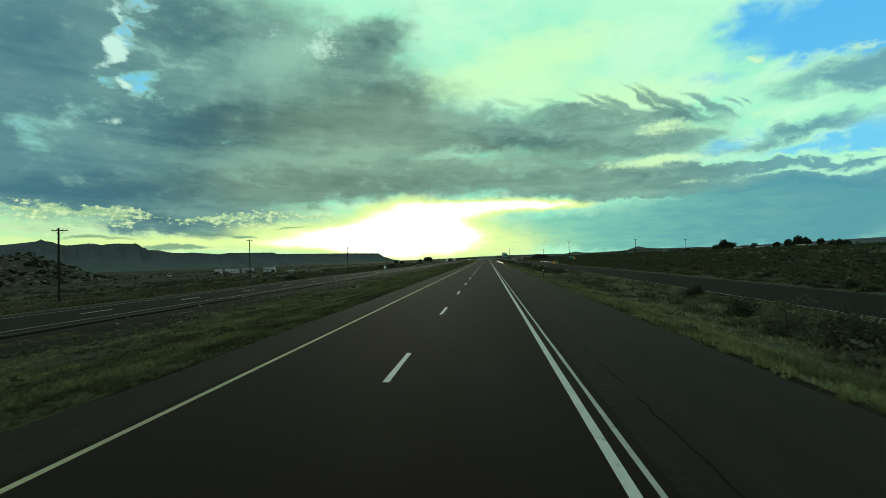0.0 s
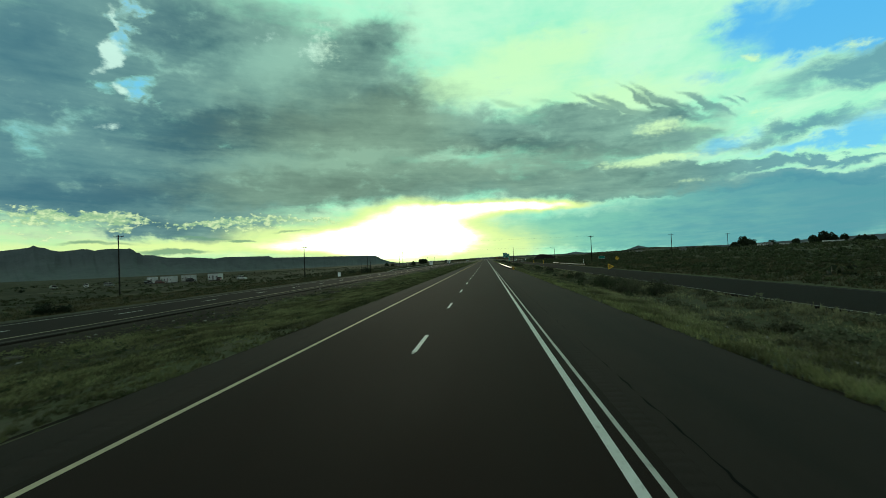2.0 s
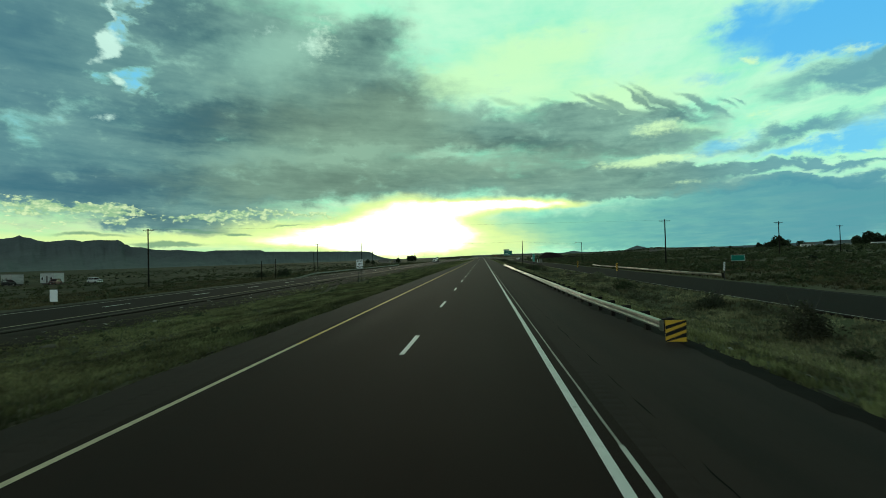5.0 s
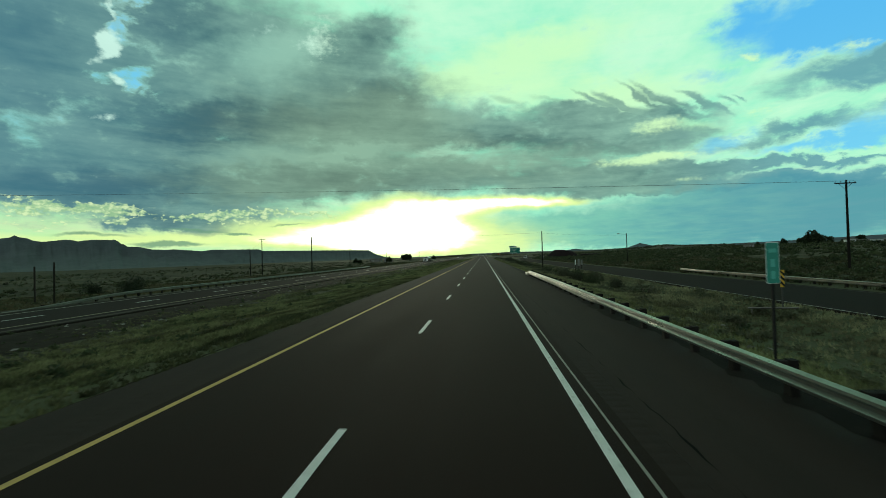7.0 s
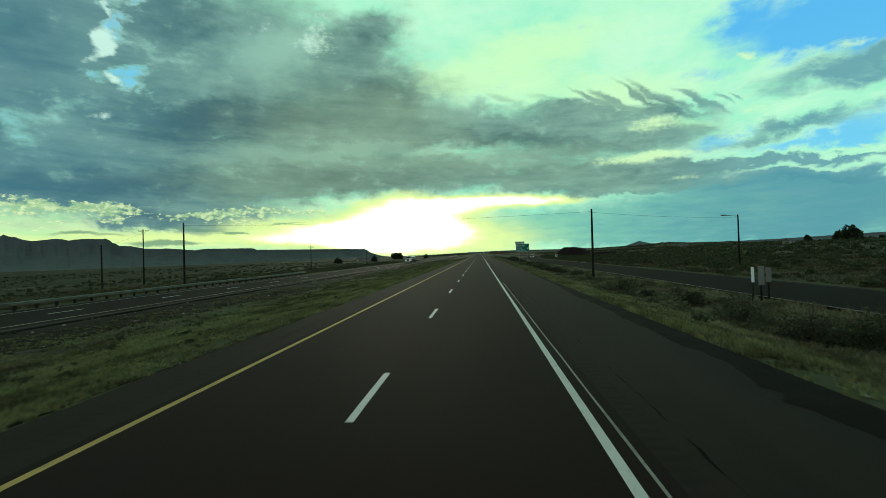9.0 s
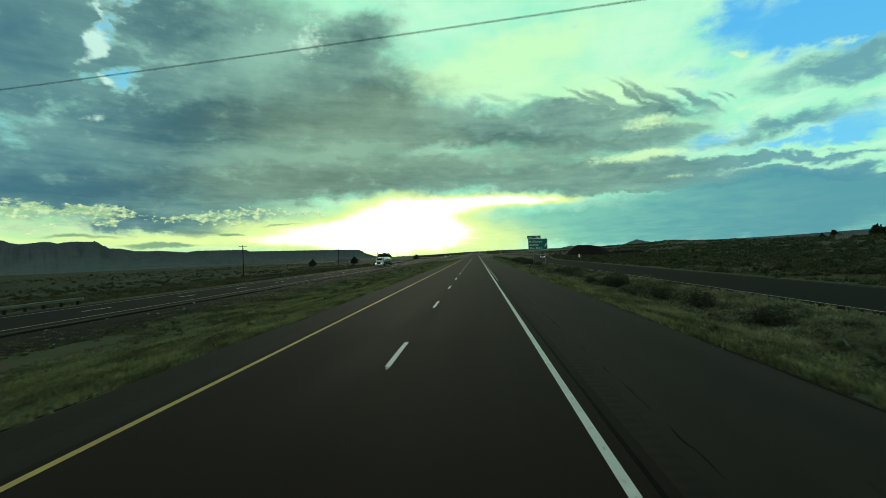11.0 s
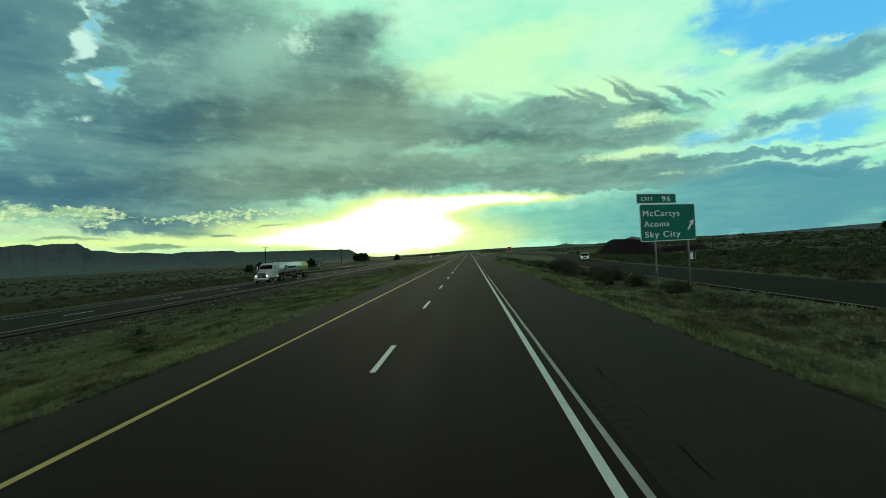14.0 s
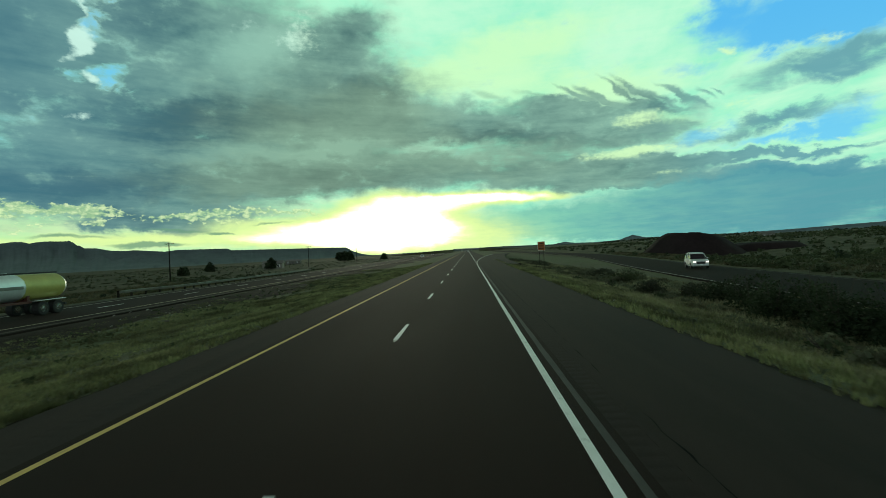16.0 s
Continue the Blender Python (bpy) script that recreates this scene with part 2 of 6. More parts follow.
colour = N.mix(blue_f, veil, clear)
shade = N.mix(N.ramp(tone, -0.85, 0.75), lin(46, 82, 92), lin(146, 194, 174))
shade = N.mix(N.ramp(az, -50, -14, 0.6, 0.0), shade, lin(68, 122, 146))
shade = N.mix(N.ramp(az, 16, 36, 0.0, 0.85), shade, lin(104, 168, 180))
shade = N.mix(N.ramp(N.math("MULTIPLY_ADD", grain, 0.2, N.spread(place, DUSK)), 0.0, 1.1, 0.0, 0.42), shade, lin(128, 152, 122))
colour = N.mix(N.math("MULTIPLY", grey_f, 0.96), colour, shade)
mild = N.ramp(N.math("MULTIPLY_ADD", lumps, 0.22, N.math("MULTIPLY_ADD", grain, 0.32, N.spread(fine, SOFT))), 0.22, 0.95)
colour = N.mix(N.math("MULTIPLY", mild, 0.9), colour, N.mix(N.ramp(az, -25, -5), lin(206, 248, 232), lin(212, 255, 196)))
colour = N.mix(N.math("MULTIPLY", haze_f, 0.93), colour, N.mix(N.ramp(N.math("MULTIPLY_ADD", az, -0.03, N.math("MULTIPLY_ADD", grain, 0.25, 0.75)), -0.3, 0.9), lin(82, 152, 166), lin(136, 214, 180)))
colour = N.mix(N.math("MULTIPLY", puff_f, 0.8), colour, N.mix(N.ramp(lumps, -0.3, 0.7), lin(160, 204, 150), lin(226, 250, 190)))
colour = N.mix(N.ramp(glow, 0.1, 1.05, 0.0, 0.93), colour, lin(226, 252, 164))
colour = N.vec("ADD", colour, N.vec("SCALE", N.mix(N.ramp(glow, 1.0, 2.2), (0.55, 0.66, 0.30), (1.0, 1.0, 0.95)), scale=N.ramp(glow, 0.8, 2.4, 0.0, 1.2)))
lens = N.ramp(N.math("MULTIPLY_ADD", grain, 0.3, N.spread(fine, LOW_STREAKS)), 0.12, 0.7, 0.0, 0.85)
colour = N.mix(lens, colour, lin(112, 158, 128))
# out of view: lit cloud behind, a dark deck added overhead to dim the ground
colour = N.mix(N.ramp(N.math("ABSOLUTE", az), 55.0, 110.0), colour, N.mix(N.ramp(grain, -0.6, 0.6), EAST[0], EAST[1]))
colour = N.mix(N.ramp(el, 29.0, 44.0), colour, N.mix(N.ramp(grain, -0.6, 0.6), HEAVY[0], HEAVY[1]))
colour = N.mix(N.ramp(el, -1.5, -0.3), lin(40, 42, 36), colour)
back = N.add("ShaderNodeBackground")
N.put(back.inputs["Color"], colour)
back.inputs["Strength"].default_value = 1.0
N.put(N.add("ShaderNodeOutputWorld").inputs["Surface"], back.outputs[0])

lamp = bpy.data.lights.new("sun", "SUN")
lamp.energy, lamp.angle, lamp.color = 0.5, radians(12), (1.0, 0.93, 0.68)
sun = new("sun", lamp)
sun.matrix_world = look((0, 0, 0), (-math.sin(radians(SUN_AZ)), -math.cos(radians(SUN_AZ)), -math.tan(radians(SUN_EL))))


# ------------------------------------------------------------------ materials
def material(name, a, b=None, rough=0.85, metal=0.0, big=0.6, fine=25.0, bump=0.15, stretch=(1, 1, 1), wear=None, each=0.0, spec=0.5):
    """Two colours mixed by broad stains and fine grain; wear: a third colour in scattered patches; each: change from object to object."""
    m = bpy.data.materials.new(name)
    m.use_nodes = True
    n = Nodes(m.node_tree)
    where = n.vec("MULTIPLY", n.add("ShaderNodeNewGeometry").outputs["Position"], stretch)
    coarse = n.noise(where, big, 5.0, 0.6, 0.2)
    small = n.noise(where, fine, 3.0, 0.6)
    b = b or tuple(c * 0.7 for c in a)
    f = n.math("ADD", n.math("MULTIPLY", coarse, 0.65), n.math("MULTIPLY", small, 0.35))
    c = n.mix(n.ramp(f, 0.32, 0.68), a, b)
    if wear:
        c = n.mix(n.math("MULTIPLY", n.ramp(n.noise(where, big * 3.7, 6.0, 0.7), 0.55, 0.72), 0.7), c, wear)
    if each:
        info = n.add("ShaderNodeObjectInfo").outputs["Random"]
        c = n.mix(1.0, c, n.xyz(*[n.ramp(info, 0, 1, 1 - each, 1 + each)] * 3), "MULTIPLY")
    s = n.add("ShaderNodeBsdfPrincipled")
    n.put(s.inputs["Base Color"], c)
    n.put(s.inputs["Roughness"], n.ramp(f, 0.25, 0.75, max(0.02, rough - 0.08), min(1.0, rough + 0.08)))
    s.inputs["Metallic"].default_value = metal
    s.inputs["Specular IOR Level"].default_value = spec
    if bump:
        k = n.add("ShaderNodeBump")
        k.inputs["Strength"].default_value = bump
        k.inputs["Distance"].default_value = 0.02
        n.put(k.inputs["Height"], f)
        n.put(s.inputs["Normal"], k.outputs[0])
    n.put(n.add("ShaderNodeOutputMaterial").inputs["Surface"], s.outputs[0])
    return m


def leafy(name, a, b, rough=0.7, dry=(0.05, 0.035, 0.012), amount=0.75, uneven=0.2, glow=0.3):
    """Leaves and grass: colour changes from blade to blade, some light comes through."""
    m = bpy.data.materials.new(name)
    m.use_nodes = True
    n = Nodes(m.node_tree)
    geo = n.add("ShaderNodeNewGeometry")
    c = n.mix(geo.outputs["Random Per Island"], a, b)
    patch = n.noise(geo.outputs["Position"], 0.12, 5.0, 0.6)
    c = n.mix(n.ramp(patch, 0.35, 0.7, 0.0, amount), c, tuple(0.5 * x + y for x, y in zip(b, dry)))
    clump = n.noise(n.vec("MULTIPLY", geo.outputs["Position"], (1, 0.5, 1)), 0.55, 5.0, 0.65)
    c = n.mix(1.0, c, n.xyz(*[n.ramp(clump, 0.34, 0.66, 1 - uneven, 1 + uneven)] * 3), "MULTIPLY")
    s = n.add("ShaderNodeBsdfPrincipled")
    n.put(s.inputs["Base Color"], c)
    s.inputs["Roughness"].default_value = rough
    s.inputs["Specular IOR Level"].default_value = 0.2
    tr = n.add("ShaderNodeBsdfTranslucent")
    n.put(tr.inputs["Color"], c)
    x = n.add("ShaderNodeMixShader")
    x.inputs[0].default_value = glow
    n.put(x.inputs[1], s.outputs[0])
    n.put(x.inputs[2], tr.outputs[0])
    n.put(n.add("ShaderNodeOutputMaterial").inputs["Surface"], x.outputs[0])
    return m


def ground_material():
    m = bpy.data.materials.new("range_land")
    m.use_nodes = True
    n = Nodes(m.node_tree)
    where = n.add("ShaderNodeNewGeometry").outputs["Position"]
    broad = n.noise(where, 0.035, 6.0, 0.62, 0.3)
    mid = n.noise(n.vec("MULTIPLY", where, (1, 0.45, 1)), 0.35, 6.0, 0.65, 0.2)
    tiny = n.noise(where, 6.0, 5.0, 0.7)
    f = n.math("ADD", n.math("MULTIPLY", broad, 0.35), n.math("ADD", n.math("MULTIPLY", mid, 0.4), n.math("MULTIPLY", tiny, 0.25)))
    c = n.mix(n.ramp(f, 0.38, 0.56), (0.110, 0.100, 0.068), (0.088, 0.104, 0.050))
    c = n.mix(n.ramp(tiny, 0.5, 0.75, 0.0, 0.55), c, (0.028, 0.036, 0.017))
    c = n.mix(n.ramp(n.noise(where, 0.8, 5.0, 0.7), 0.56, 0.7, 0.0, 0.7), c, (0.12, 0.108, 0.08))
    x, y, _ = n.parts(where)
    bare = n.math("MULTIPLY", n.math("MULTIPLY", n.ramp(x, -7.0, -10.0), n.ramp(y, 300.0, 200.0)), n.ramp(mid, 0.36, 0.56, 0.9, 0.45))
    c = n.mix(bare, c, n.mix(n.ramp(tiny, 0.35, 0.65), (0.022, 0.019, 0.013), (0.062, 0.055, 0.036)))
    far = n.math("MAXIMUM", n.ramp(x, 29.0, 34.0, 0.0, 0.95), n.ramp(n.math("MULTIPLY", x, -1.0), 33.0, 60.0, 0.0, 0.9))
    dry = n.noise(n.vec("MULTIPLY", where, (1.0, 0.7, 1.0)), 0.035, 5.0, 0.55, 0.5)
    brush = n.noise(where, 0.16, 5.0, 0.6, 0.3)
    wild = n.mix(n.ramp(dry, 0.40, 0.60), (0.033, 0.034, 0.015), (0.066, 0.059, 0.029))
    wild = n.mix(n.ramp(brush, 0.46, 0.58, 0.0, 0.85), wild, (0.029, 0.032, 0.014))
    wild = n.mix(n.ramp(n.noise(n.vec("MULTIPLY", where, (1.0, 0.35, 1.0)), 0.06, 4.0, 0.55, 0.6), 0.56, 0.66, 0.0, 0.8), wild, (0.105, 0.092, 0.056))
    wild = n.mix(n.ramp(n.noise(n.vec("MULTIPLY", where, (1.0, 0.22, 1.0)), 0.13, 5.0, 0.6, 0.5), 0.57, 0.66, 0.0, 0.6), wild, (0.135, 0.122, 0.08))
    wild = n.mix(n.ramp(tiny, 0.45, 0.7, 0.0, 0.4), wild, (0.012, 0.016, 0.009))
    thick = n.mix(n.ramp(brush, 0.36, 0.6), (0.108, 0.093, 0.054), (0.054, 0.054, 0.027))
    wild = n.mix(n.math("MULTIPLY", n.ramp(x, 28.0, 34.0), n.ramp(n.noise(where, 0.02, 3.0, 0.5), 0.62, 0.45, 0.35, 0.95)), wild, thick)
    c = n.mix(far, c, wild)
    s = n.add("ShaderNodeBsdfPrincipled")
    n.put(s.inputs["Base Color"], c)
    s.inputs["Roughness"].default_value = 0.95
    s.inputs["Specular IOR Level"].default_value = 0.1
    k = n.add("ShaderNodeBump")
    k.inputs["Strength"].default_value = 0.6
    k.inputs["Distance"].default_value = 0.12
    n.put(k.inputs["Height"], n.math("ADD", tiny, mid))
    n.put(s.inputs["Normal"], k.outputs[0])
    n.put(n.add("ShaderNodeOutputMaterial").inputs["Surface"], s.outputs[0])
    return m


def asphalt_material(name, a, b, sheen=0.5):
    """Worn asphalt: lengthwise wheel tracks, blotches, fine stones."""
    m = bpy.data.materials.new(name)
    m.use_nodes = True
    n = Nodes(m.node_tree)
    where = n.add("ShaderNodeNewGeometry").outputs["Position"]
    track = n.noise(n.vec("MULTIPLY", where, (1.1, 0.004, 0)), 1.0, 3.0, 0.5)
    blot = n.noise(n.vec("MULTIPLY", where, (0.9, 0.22, 1)), 0.6, 6.0, 0.65, 0.3)
    stone = n.noise(where, 90.0, 2.0, 0.6)
    f = n.math("ADD", n.math("MULTIPLY", track, 0.5), n.math("MULTIPLY", blot, 0.5))
    c = n.mix(n.ramp(f, 0.35, 0.65), a, b)
    c = n.mix(n.ramp(stone, 0.5, 0.75, 0.0, 0.3), c, (0.05, 0.046, 0.044))
    c = n.mix(n.ramp(n.noise(n.vec("MULTIPLY", where, (1, 0.3, 1)), 2.2, 6.0, 0.7), 0.62, 0.76, 0.0, 0.5), c, tuple(v * 0.55 for v in a))
    s = n.add("ShaderNodeBsdfPrincipled")
    n.put(s.inputs["Base Color"], c)
    n.put(s.inputs["Roughness"], n.ramp(f, 0.3, 0.7, 0.86, 0.96))
    s.inputs["Specular IOR Level"].default_value = sheen
    k = n.add("ShaderNodeBump")
    k.inputs["Strength"].default_value = 0.35
    k.inputs["Distance"].default_value = 0.01
    n.put(k.inputs["Height"], stone)
    n.put(s.inputs["Normal"], k.outputs[0])
    n.put(n.add("ShaderNodeOutputMaterial").inputs["Surface"], s.outputs[0])
    return m


GROUND = ground_material()
ASPHALT = asphalt_material("asphalt", (0.0150, 0.0080, 0.0064), (0.0212, 0.0115, 0.0092), 0.1)
SHOULDER = asphalt_material("shoulder_asphalt", (0.0205, 0.0142, 0.0122), (0.037, 0.0262, 0.0222), 0.1)
PALE_SHOULDER = asphalt_material("pale_shoulder_asphalt", (0.045, 0.036, 0.031), (0.075, 0.062, 0.053), 0.1)
OLD_ASPHALT = asphalt_material("old_asphalt", (0.0155, 0.0112, 0.0100), (0.0235, 0.0172, 0.0152), 0.05)
WHITE_LINE = material("white_road_paint", (0.88, 0.88, 0.86), (0.74, 0.75, 0.72), 0.7, fine=40, wear=(0.16, 0.15, 0.14), big=1.5)
FADED_LINE = material("faded_road_paint", (0.42, 0.40, 0.36), (0.24, 0.23, 0.2), 0.8, fine=30, wear=(0.07, 0.065, 0.06), big=1.2)
YELLOW_LINE = material("yellow_road_paint", (0.72, 0.46, 0.12), (0.56, 0.37, 0.11), 0.7, fine=40, wear=(0.16, 0.13, 0.08), big=1.5)
CREAM_LINE = material("bleached_yellow_paint", (0.66, 0.56, 0.36), (0.5, 0.43, 0.29), 0.7, fine=40, wear=(0.16, 0.14, 0.10), big=1.5)
GREYED_LINE = material("thin_grey_road_paint", (0.66, 0.65, 0.62), (0.5, 0.49, 0.46), 0.75, fine=30, wear=(0.13, 0.12, 0.11), big=1.4)
TAR = material("crack_tar", (0.005, 0.005, 0.005), (0.008, 0.0076, 0.0072), 0.9, spec=0.05)
GALV = material("galvanised_steel", (0.27, 0.27, 0.25), (0.17, 0.17, 0.158), 0.32, 0.9, big=1.1, fine=12, bump=0.05, wear=(0.17, 0.15, 0.12))
WOOD = material("weathered_pole_wood", (0.026, 0.022, 0.018), (0.016, 0.014, 0.012), 0.95, spec=0.1, stretch=(1, 1, 0.08), fine=40, each=0.25)
POST_WOOD = material("guardrail_post_wood", (0.024, 0.02, 0.017), (0.014, 0.012, 0.0105), 0.9, spec=0.1, stretch=(1, 1, 0.15), fine=30, each=0.3)
DARK_STEEL = material("dark_steel", (0.05, 0.05, 0.05), (0.03, 0.03, 0.03), 0.5, 0.6)
CERAMIC = material("brown_insulator", (0.09, 0.05, 0.04), None, 0.3)
GREEN_SIGN = material("green_sign_sheet", (0.007, 0.19, 0.138), (0.006, 0.16, 0.118), 0.7, big=0.9, bump=0.0, spec=0.2)
YELLOW_SIGN = material("yellow_sign_sheet", (0.72, 0.42, 0.02), (0.62, 0.36, 0.02), 0.45, bump=0.0)
ORANGE_SIGN = material("orange_sign_sheet", (0.40, 0.125, 0.02), (0.34, 0.10, 0.018), 0.6, bump=0.0)
WHITE_SHEET = material("white_sign_sheet", (0.9, 0.93, 0.92), (0.84, 0.87, 0.86), 0.5, bump=0.0)
BLACK = material("black_paint", (0.012, 0.012, 0.012), (0.018, 0.018, 0.018), 0.75, spec=0.15)
SIGN_BACK = material("aluminium_sign_back", (0.22, 0.22, 0.2), (0.15, 0.15, 0.135), 0.6, 0.4)
# distance haze is put into these two colours: lighter and blue-grey
MESA = material("hazed_mesa_rock", (0.086, 0.112, 0.116), (0.066, 0.09, 0.092), 0.95, big=0.004, fine=0.03, bump=0.0, stretch=(1, 1, 2.5), wear=(0.04, 0.06, 0.066))
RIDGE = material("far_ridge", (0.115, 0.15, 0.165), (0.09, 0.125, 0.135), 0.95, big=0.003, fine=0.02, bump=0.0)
DIRT = material("dark_cinder_dirt", (0.030, 0.0212, 0.0215), (0.019, 0.0140, 0.0142), 0.95, big=0.12, fine=1.5, bump=0.5, spec=0.05)
ROCK = material("pale_stone", (0.34, 0.33, 0.30), (0.2, 0.19, 0.17), 0.9, fine=9)
BARK = material("bark", (0.07, 0.055, 0.042), (0.04, 0.032, 0.026), 0.95, fine=12, bump=0.4)
GRASS = leafy("roadside_grass", (0.106, 0.124, 0.050), (0.228, 0.228, 0.106), dry=(0.05, 0.04, 0.02), amount=0.7, uneven=0.55, glow=0.45)
DITCH_GRASS = leafy("pale_ditch_grass", (0.115, 0.118, 0.062), (0.27, 0.255, 0.15), dry=(0.05, 0.04, 0.024), uneven=0.6, glow=0.45)
FIELD_GRASS = leafy("field_grass_blade", (0.05, 0.051, 0.025), (0.115, 0.105, 0.056), dry=(0.024, 0.017, 0.009), uneven=0.6, glow=0.4)
MEDIAN_GRASS = leafy("dark_median_grass", (0.058, 0.069, 0.031), (0.118, 0.122, 0.058), dry=(0.03, 0.022, 0.012), amount=0.7, uneven=0.6, glow=0.45)
DRY_GRASS = leafy("dry_olive_grass", (0.10, 0.118, 0.05), (0.19, 0.196, 0.098), dry=(0.045, 0.034, 0.018), uneven=0.55, glow=0.45)
PALE_SAGE = leafy("pale_rabbitbrush", (0.085, 0.098, 0.056), (0.15, 0.16, 0.098), dry=(0.03, 0.024, 0.014), uneven=0.3)
DULL_RAIL = material("weathered_rail_steel", (0.24, 0.215, 0.19), (0.14, 0.125, 0.11), 0.48, 0.8, big=0.9, fine=9, bump=0.05)
SAGE = leafy("sage_leaf", (0.032, 0.046, 0.022), (0.064, 0.082, 0.040), dry=(0.024, 0.026, 0.012))
SLAB = material("dull_slab_rock", (0.13, 0.12, 0.095), (0.075, 0.068, 0.055), 0.95, big=0.8, fine=8, spec=0.1)
FIELD_SAGE = leafy("field_sage", (0.042, 0.056, 0.026), (0.074, 0.088, 0.044), dry=(0.03, 0.026, 0.014), uneven=0.3)
BRUSH = leafy("green_brush", (0.042, 0.058, 0.026), (0.072, 0.09, 0.042), dry=(0.022, 0.02, 0.01), uneven=0.3)
BUSH = leafy("ditch_bush_leaf", (0.033, 0.041, 0.026), (0.070, 0.078, 0.047), dry=(0.026, 0.018, 0.011), uneven=0.4)
JUNIPER = leafy("juniper_leaf", (0.013, 0.022, 0.012), (0.026, 0.038, 0.019), dry=(0.010, 0.013, 0.007))
GOLD_PAINT = material("dull_gold_tank_paint", (0.50, 0.46, 0.13), (0.40, 0.37, 0.11), 0.4, 0.2, big=0.6, fine=5, bump=0.0)
CAR_WHITE = material("white_vehicle_paint", (0.58, 0.59, 0.58), (0.5, 0.51, 0.5), 0.25, big=0.7, fine=5, bump=0.0)
TANK_STEEL = material("polished_tank_steel", (0.76, 0.78, 0.79), (0.64, 0.66, 0.67), 0.36, 0.45, big=0.5, fine=4, bump=0.02)
GLASS = material("dark_vehicle_glass", (0.012, 0.014, 0.015), (0.02, 0.02, 0.02), 0.08, bump=0.0)
RUBBER = material("tyre_rubber", (0.015, 0.015, 0.015), (0.025, 0.024, 0.022), 0.85)
CHROME = material("chrome", (0.75, 0.75, 0.74), (0.6, 0.6, 0.6), 0.15, 1.0, bump=0.0)
RED_FRAME = material("rust_red_frame", (0.10, 0.025, 0.018), (0.06, 0.02, 0.016), 0.6)
SIDING = material("pale_trailer_siding", (0.56, 0.57, 0.56), (0.36, 0.37, 0.36), 0.5, each=0.3, stretch=(1, 1, 6))
ROOFING = material("dull_roofing", (0.16, 0.14, 0.13), (0.1, 0.09, 0.085), 0.8, each=0.3)
CONCRETE = material("pale_concrete", (0.5, 0.49, 0.45), (0.36, 0.35, 0.32), 0.9, big=0.3, fine=4)
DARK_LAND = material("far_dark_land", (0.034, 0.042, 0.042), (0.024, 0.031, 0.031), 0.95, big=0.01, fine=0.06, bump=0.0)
TAN_LAND = material("tan_hill_grass", (0.125, 0.112, 0.078), (0.075, 0.074, 0.05), 0.95, big=0.012, fine=0.12, bump=0.0, stretch=(1, 0.3, 3), wear=(0.04, 0.045, 0.03), spec=0.05)
DARK_LEAF = leafy("cottonwood_leaf", (0.022, 0.034, 0.016), (0.036, 0.05, 0.022), dry=(0.012, 0.014, 0.008))
SOIL = material("dark_red_soil", (0.038, 0.029, 0.0215), (0.019, 0.0152, 0.0115), 0.95, big=0.4, fine=6, bump=0.8, spec=0.05, wear=(0.06, 0.055, 0.04))


EDGE_DARK = material("dark_paving_edge", (0.0175, 0.0128, 0.0112), (0.0105, 0.0084, 0.0074), 0.95, big=0.8, fine=14, bump=0.5, spec=0.05)


def lamp_material():
    m = bpy.data.materials.new("lit_headlight")
    m.use_nodes = True
    n = Nodes(m.node_tree)
    e = n.add("ShaderNodeEmission")
    e.inputs["Color"].default_value = (1.0, 0.96, 0.85, 1)
    e.inputs["Strength"].default_value = 1.4
    n.put(n.add("ShaderNodeOutputMaterial").inputs["Surface"], e.outputs[0])
    return m


HEADLIGHT = lamp_material()
ROCKY = material("pale_rocky_slope", (0.115, 0.105, 0.085), (0.035, 0.042, 0.027), 0.95, big=0.08, fine=0.9, bump=0.6, wear=(0.024, 0.030, 0.018), spec=0.05)
GRAVEL = material("pale_gravel", (0.075, 0.072, 0.055), (0.04, 0.042, 0.03), 0.95, big=0.3, fine=8, bump=0.4, spec=0.1)
WORN_LINE = material("ground_off_paint", (0.06, 0.055, 0.05), (0.035, 0.032, 0.03), 0.9, big=0.8, fine=20)
TEAL_SIGN = material("faded_green_sign_sheet", (0.02, 0.29, 0.22), (0.018, 0.25, 0.185), 0.45, bump=0.0)
PALE_TEAL = material("bleached_sign_print", (0.10, 0.5, 0.42), (0.07, 0.42, 0.34), 0.5, bump=0.0)
FADED_YELLOW = material("faded_yellow_paint", (0.46, 0.40, 0.27), (0.30, 0.26, 0.18), 0.85, fine=30, wear=(0.05, 0.045, 0.04), big=1.2)
STUCCO = material("dull_house_stucco", (0.22, 0.2, 0.17), (0.15, 0.14, 0.12), 0.9, each=0.35)
FRONT_ASPHALT = asphalt_material("frontage_asphalt", (0.0145, 0.0098, 0.0086), (0.0205, 0.0140, 0.0124), 0.03)
PALE_LINE = material("greyed_road_paint", (0.5, 0.47, 0.44), (0.34, 0.32, 0.3), 0.8, fine=30, wear=(0.12, 0.11, 0.1), big=1.2)
ROCK_DULL = material("dull_ledge_rock", (0.21, 0.195, 0.155), (0.11, 0.10, 0.082), 0.95, big=0.3, fine=3)


# ------------------------------------------------------------------ helpers for meshes
def mesh_of(name, verts, faces, mat, smooth=False):
    me = bpy.data.meshes.new(name)
    me.from_pydata([tuple(map(float, v)) for v in verts], [], faces)
    me.materials.append(mat)
    if smooth:
        me.polygons.foreach_set("use_smooth", [True] * len(me.polygons))
    me.update()
    return me


